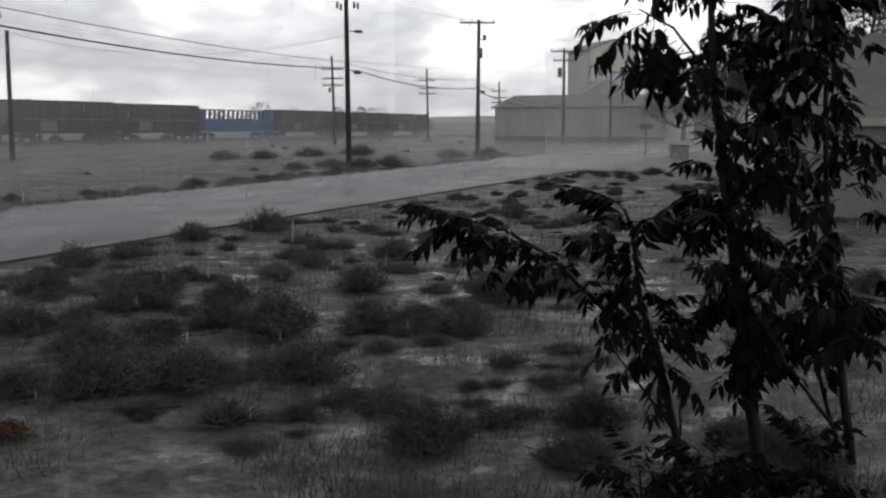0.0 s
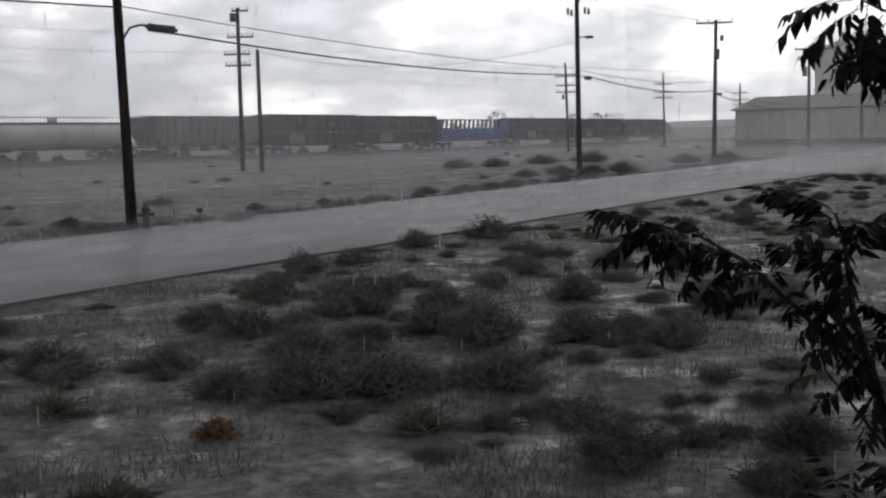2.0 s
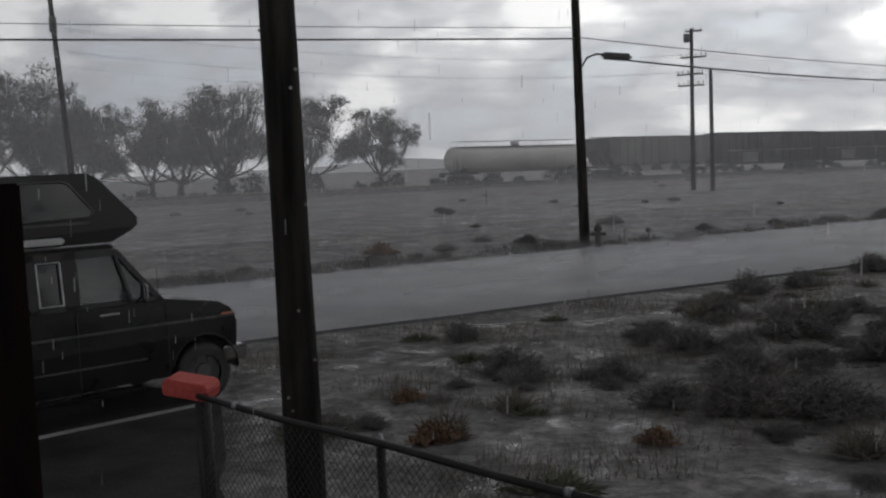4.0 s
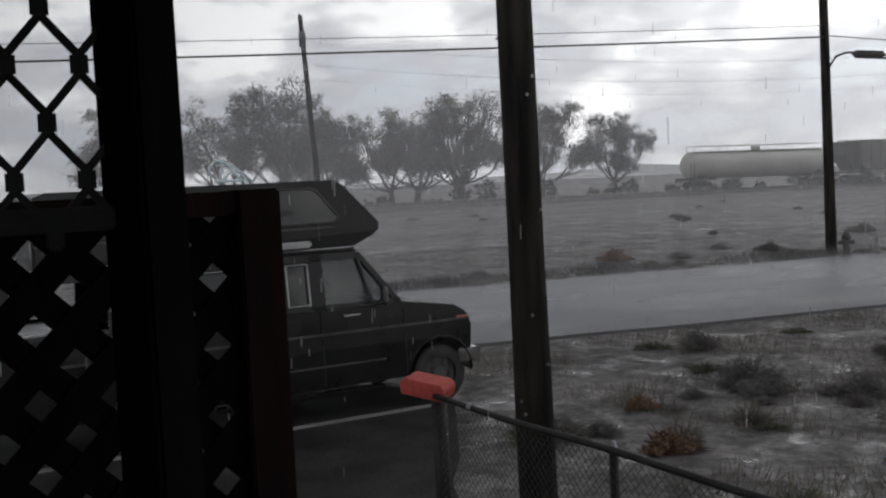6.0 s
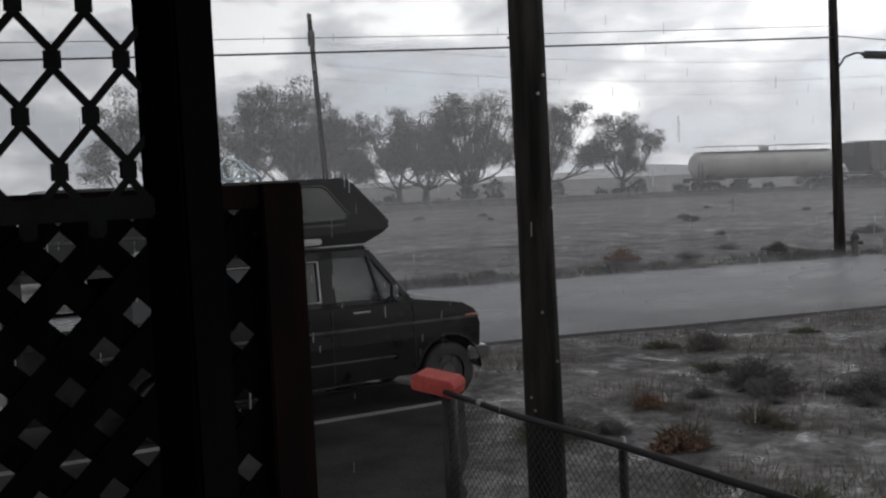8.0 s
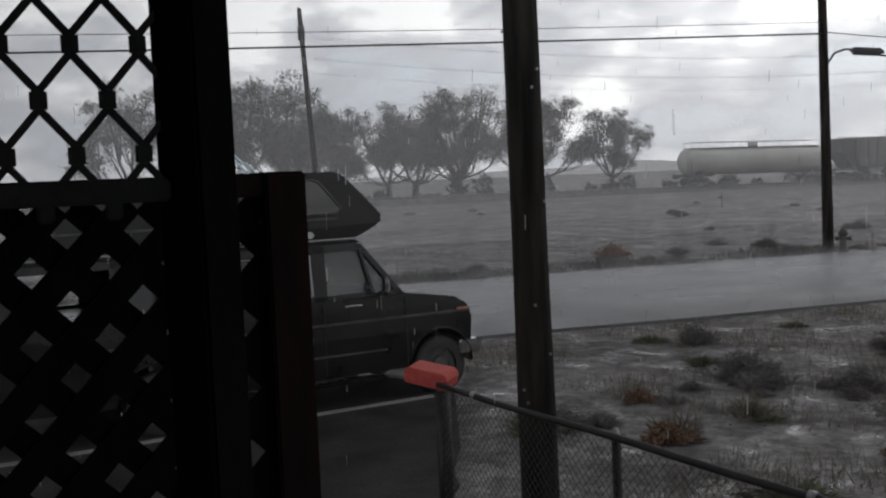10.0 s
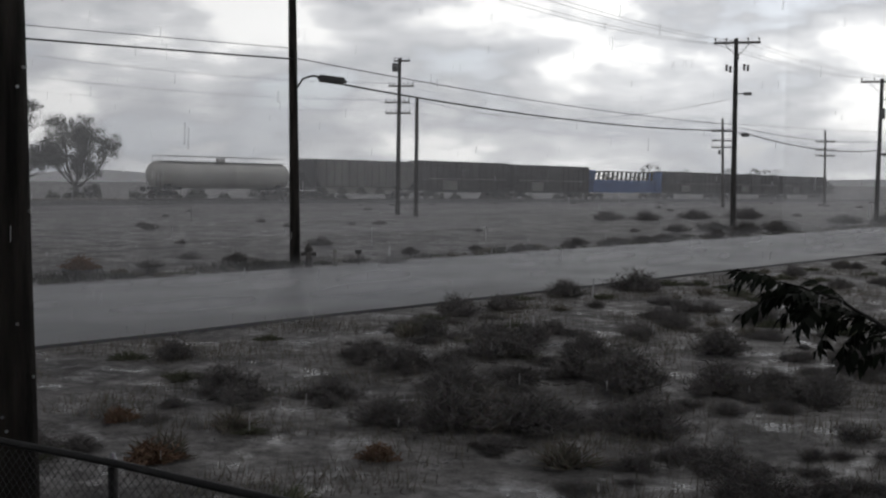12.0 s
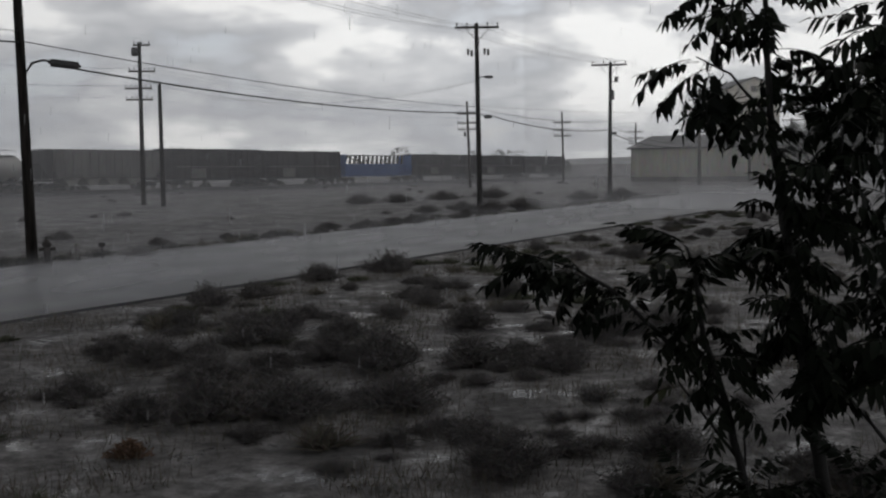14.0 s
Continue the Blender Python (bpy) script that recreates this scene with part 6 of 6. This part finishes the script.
def veil_mat(name="rain_mist", thin_to=0.054, low_to=0.14, z0=-1.0, z1=1.6, size=0.07, lift=0.0):
    m = rain_mat(name, 0.95, 0.1)
    nt = m.node_tree
    geo = nt.nodes.new("ShaderNodeNewGeometry")
    sp3 = nt.nodes.new("ShaderNodeSeparateXYZ")
    nt.links.new(geo.outputs["Position"], sp3.inputs[0])

    def span(a, b, lo, hi, src):
        nd = nt.nodes.new("ShaderNodeMapRange")
        nd.interpolation_type = "SMOOTHSTEP"
        for k, v in (("From Min", a), ("From Max", b), ("To Min", lo), ("To Max", hi)):
            nd.inputs[k].default_value = v
        nt.links.new(src, nd.inputs[0])
        return nd.outputs[0]

    def mth(op, a, b):
        nd = nt.nodes.new("ShaderNodeMath")
        nd.operation = op
        nt.links.new(a, nd.inputs[0])
        nt.links.new(b, nd.inputs[1])
        return nd.outputs[0]

    gust = nt.nodes.new("ShaderNodeTexNoise")
    gust.inputs["Scale"].default_value, gust.inputs["Detail"].default_value = size, 3.0
    nt.links.new(geo.outputs["Position"], gust.inputs["Vector"])
    thin = mth("MULTIPLY", span(4.0, 17.0, thin_to, 0.0, sp3.outputs[2]), span(0.3, 0.7, 0.75, 1.25, gust.outputs["Fac"]))
    low = mth("MULTIPLY", span(z0, z1, low_to, 0.0, sp3.outputs[2]), span(0.35, 0.65, 0.5, 1.4, gust.outputs["Fac"]))
    if lift:
        low = mth("MULTIPLY", low, span(0.0, lift, 0.0, 1.0, sp3.outputs[2]))
    cover = mth("ADD", thin, low)
    mixs = [n for n in nt.nodes if n.type == "MIX_SHADER" and n.inputs[1].links[0].from_node.type == "BSDF_TRANSPARENT"][0]
    nt.links.new(cover, mixs.inputs[0])
    return m


M_GUST = veil_mat("rain_gust_mist", 0.085, 0.30, -1.0, 2.2, 0.10)


def veils():
    """Added sheets that stand in for rain haze along road and railway, one behind another."""
    m = veil_mat()
    for i, o in enumerate((12.0, 24.0, 37.0, 51.0, 65.0, 76.0, 93.0)):
        bm = bmesh.new()
        prev = None
        for k in range(90):
            s = -90 + k * 5.0
            w = 2.2 * noise.noise(Vector((s * 0.06, i * 7.3, 0)))
            if o == 76.0:
                w = abs(w) * 0.5 - 0.8
            b = P(s, o + w, 0)
            row = [bm.verts.new((b.x, b.y, z)) for z in (-2.2, 1.0, 5.0, 17.0)]
            if prev:
                for j in range(3):
                    bm.faces.new((prev[j], row[j], row[j + 1], prev[j + 1])).smooth = True
            prev = row
        single("rain_haze_sheet", bm, m, "thin grey sheet standing in for rain haze across the field", "rain", kind="stuff")


    for i, s in enumerate((42.0, 68.0, 96.0)):
        bm = bmesh.new()
        prev = None
        for k in range(20):
            o = -84 + k * 5.0
            b = P(s + 2.0 * noise.noise(Vector((o * 0.08, i * 5.1, 3))), o, 0)
            row = [bm.verts.new((b.x, b.y, z)) for z in (-2.2, 1.0, 5.0, 17.0)]
            if prev:
                for j in range(3):
                    bm.faces.new((prev[j], row[j], row[j + 1], prev[j + 1])).smooth = True
            prev = row
        single("rain_haze_sheet", bm, M_GUST, "thin grey sheet standing in for rain haze across the road", "rain", kind="stuff")


veils()


def spray():
    """Low spray that the wind drives along the wet road."""
    for i, o in enumerate((1.2, 3.2, 5.4)):
        bm = bmesh.new()
        prev = None
        for k in range(70):
            s = -40 + k * 2.5
            b = P(s, o + 0.5 * noise.noise(Vector((s * 0.15, i * 3.1, 6))), 0)
            g = gz(b.x, b.y)
            row = [bm.verts.new((b.x, b.y, g + z)) for z in (-0.1, 0.35, 0.8, 1.4)]
            if prev:
                for j in range(3):
                    bm.faces.new((prev[j], row[j], row[j + 1], prev[j + 1])).smooth = True
            prev = row
        single("road_spray", bm, M_SPRAY, "pale low spray blown along the wet road", "rain", kind="stuff")


M_SPRAY = veil_mat("road_spray_mist", 0.0, 0.40, -0.1, 0.95, 0.30, 0.36)
spray()
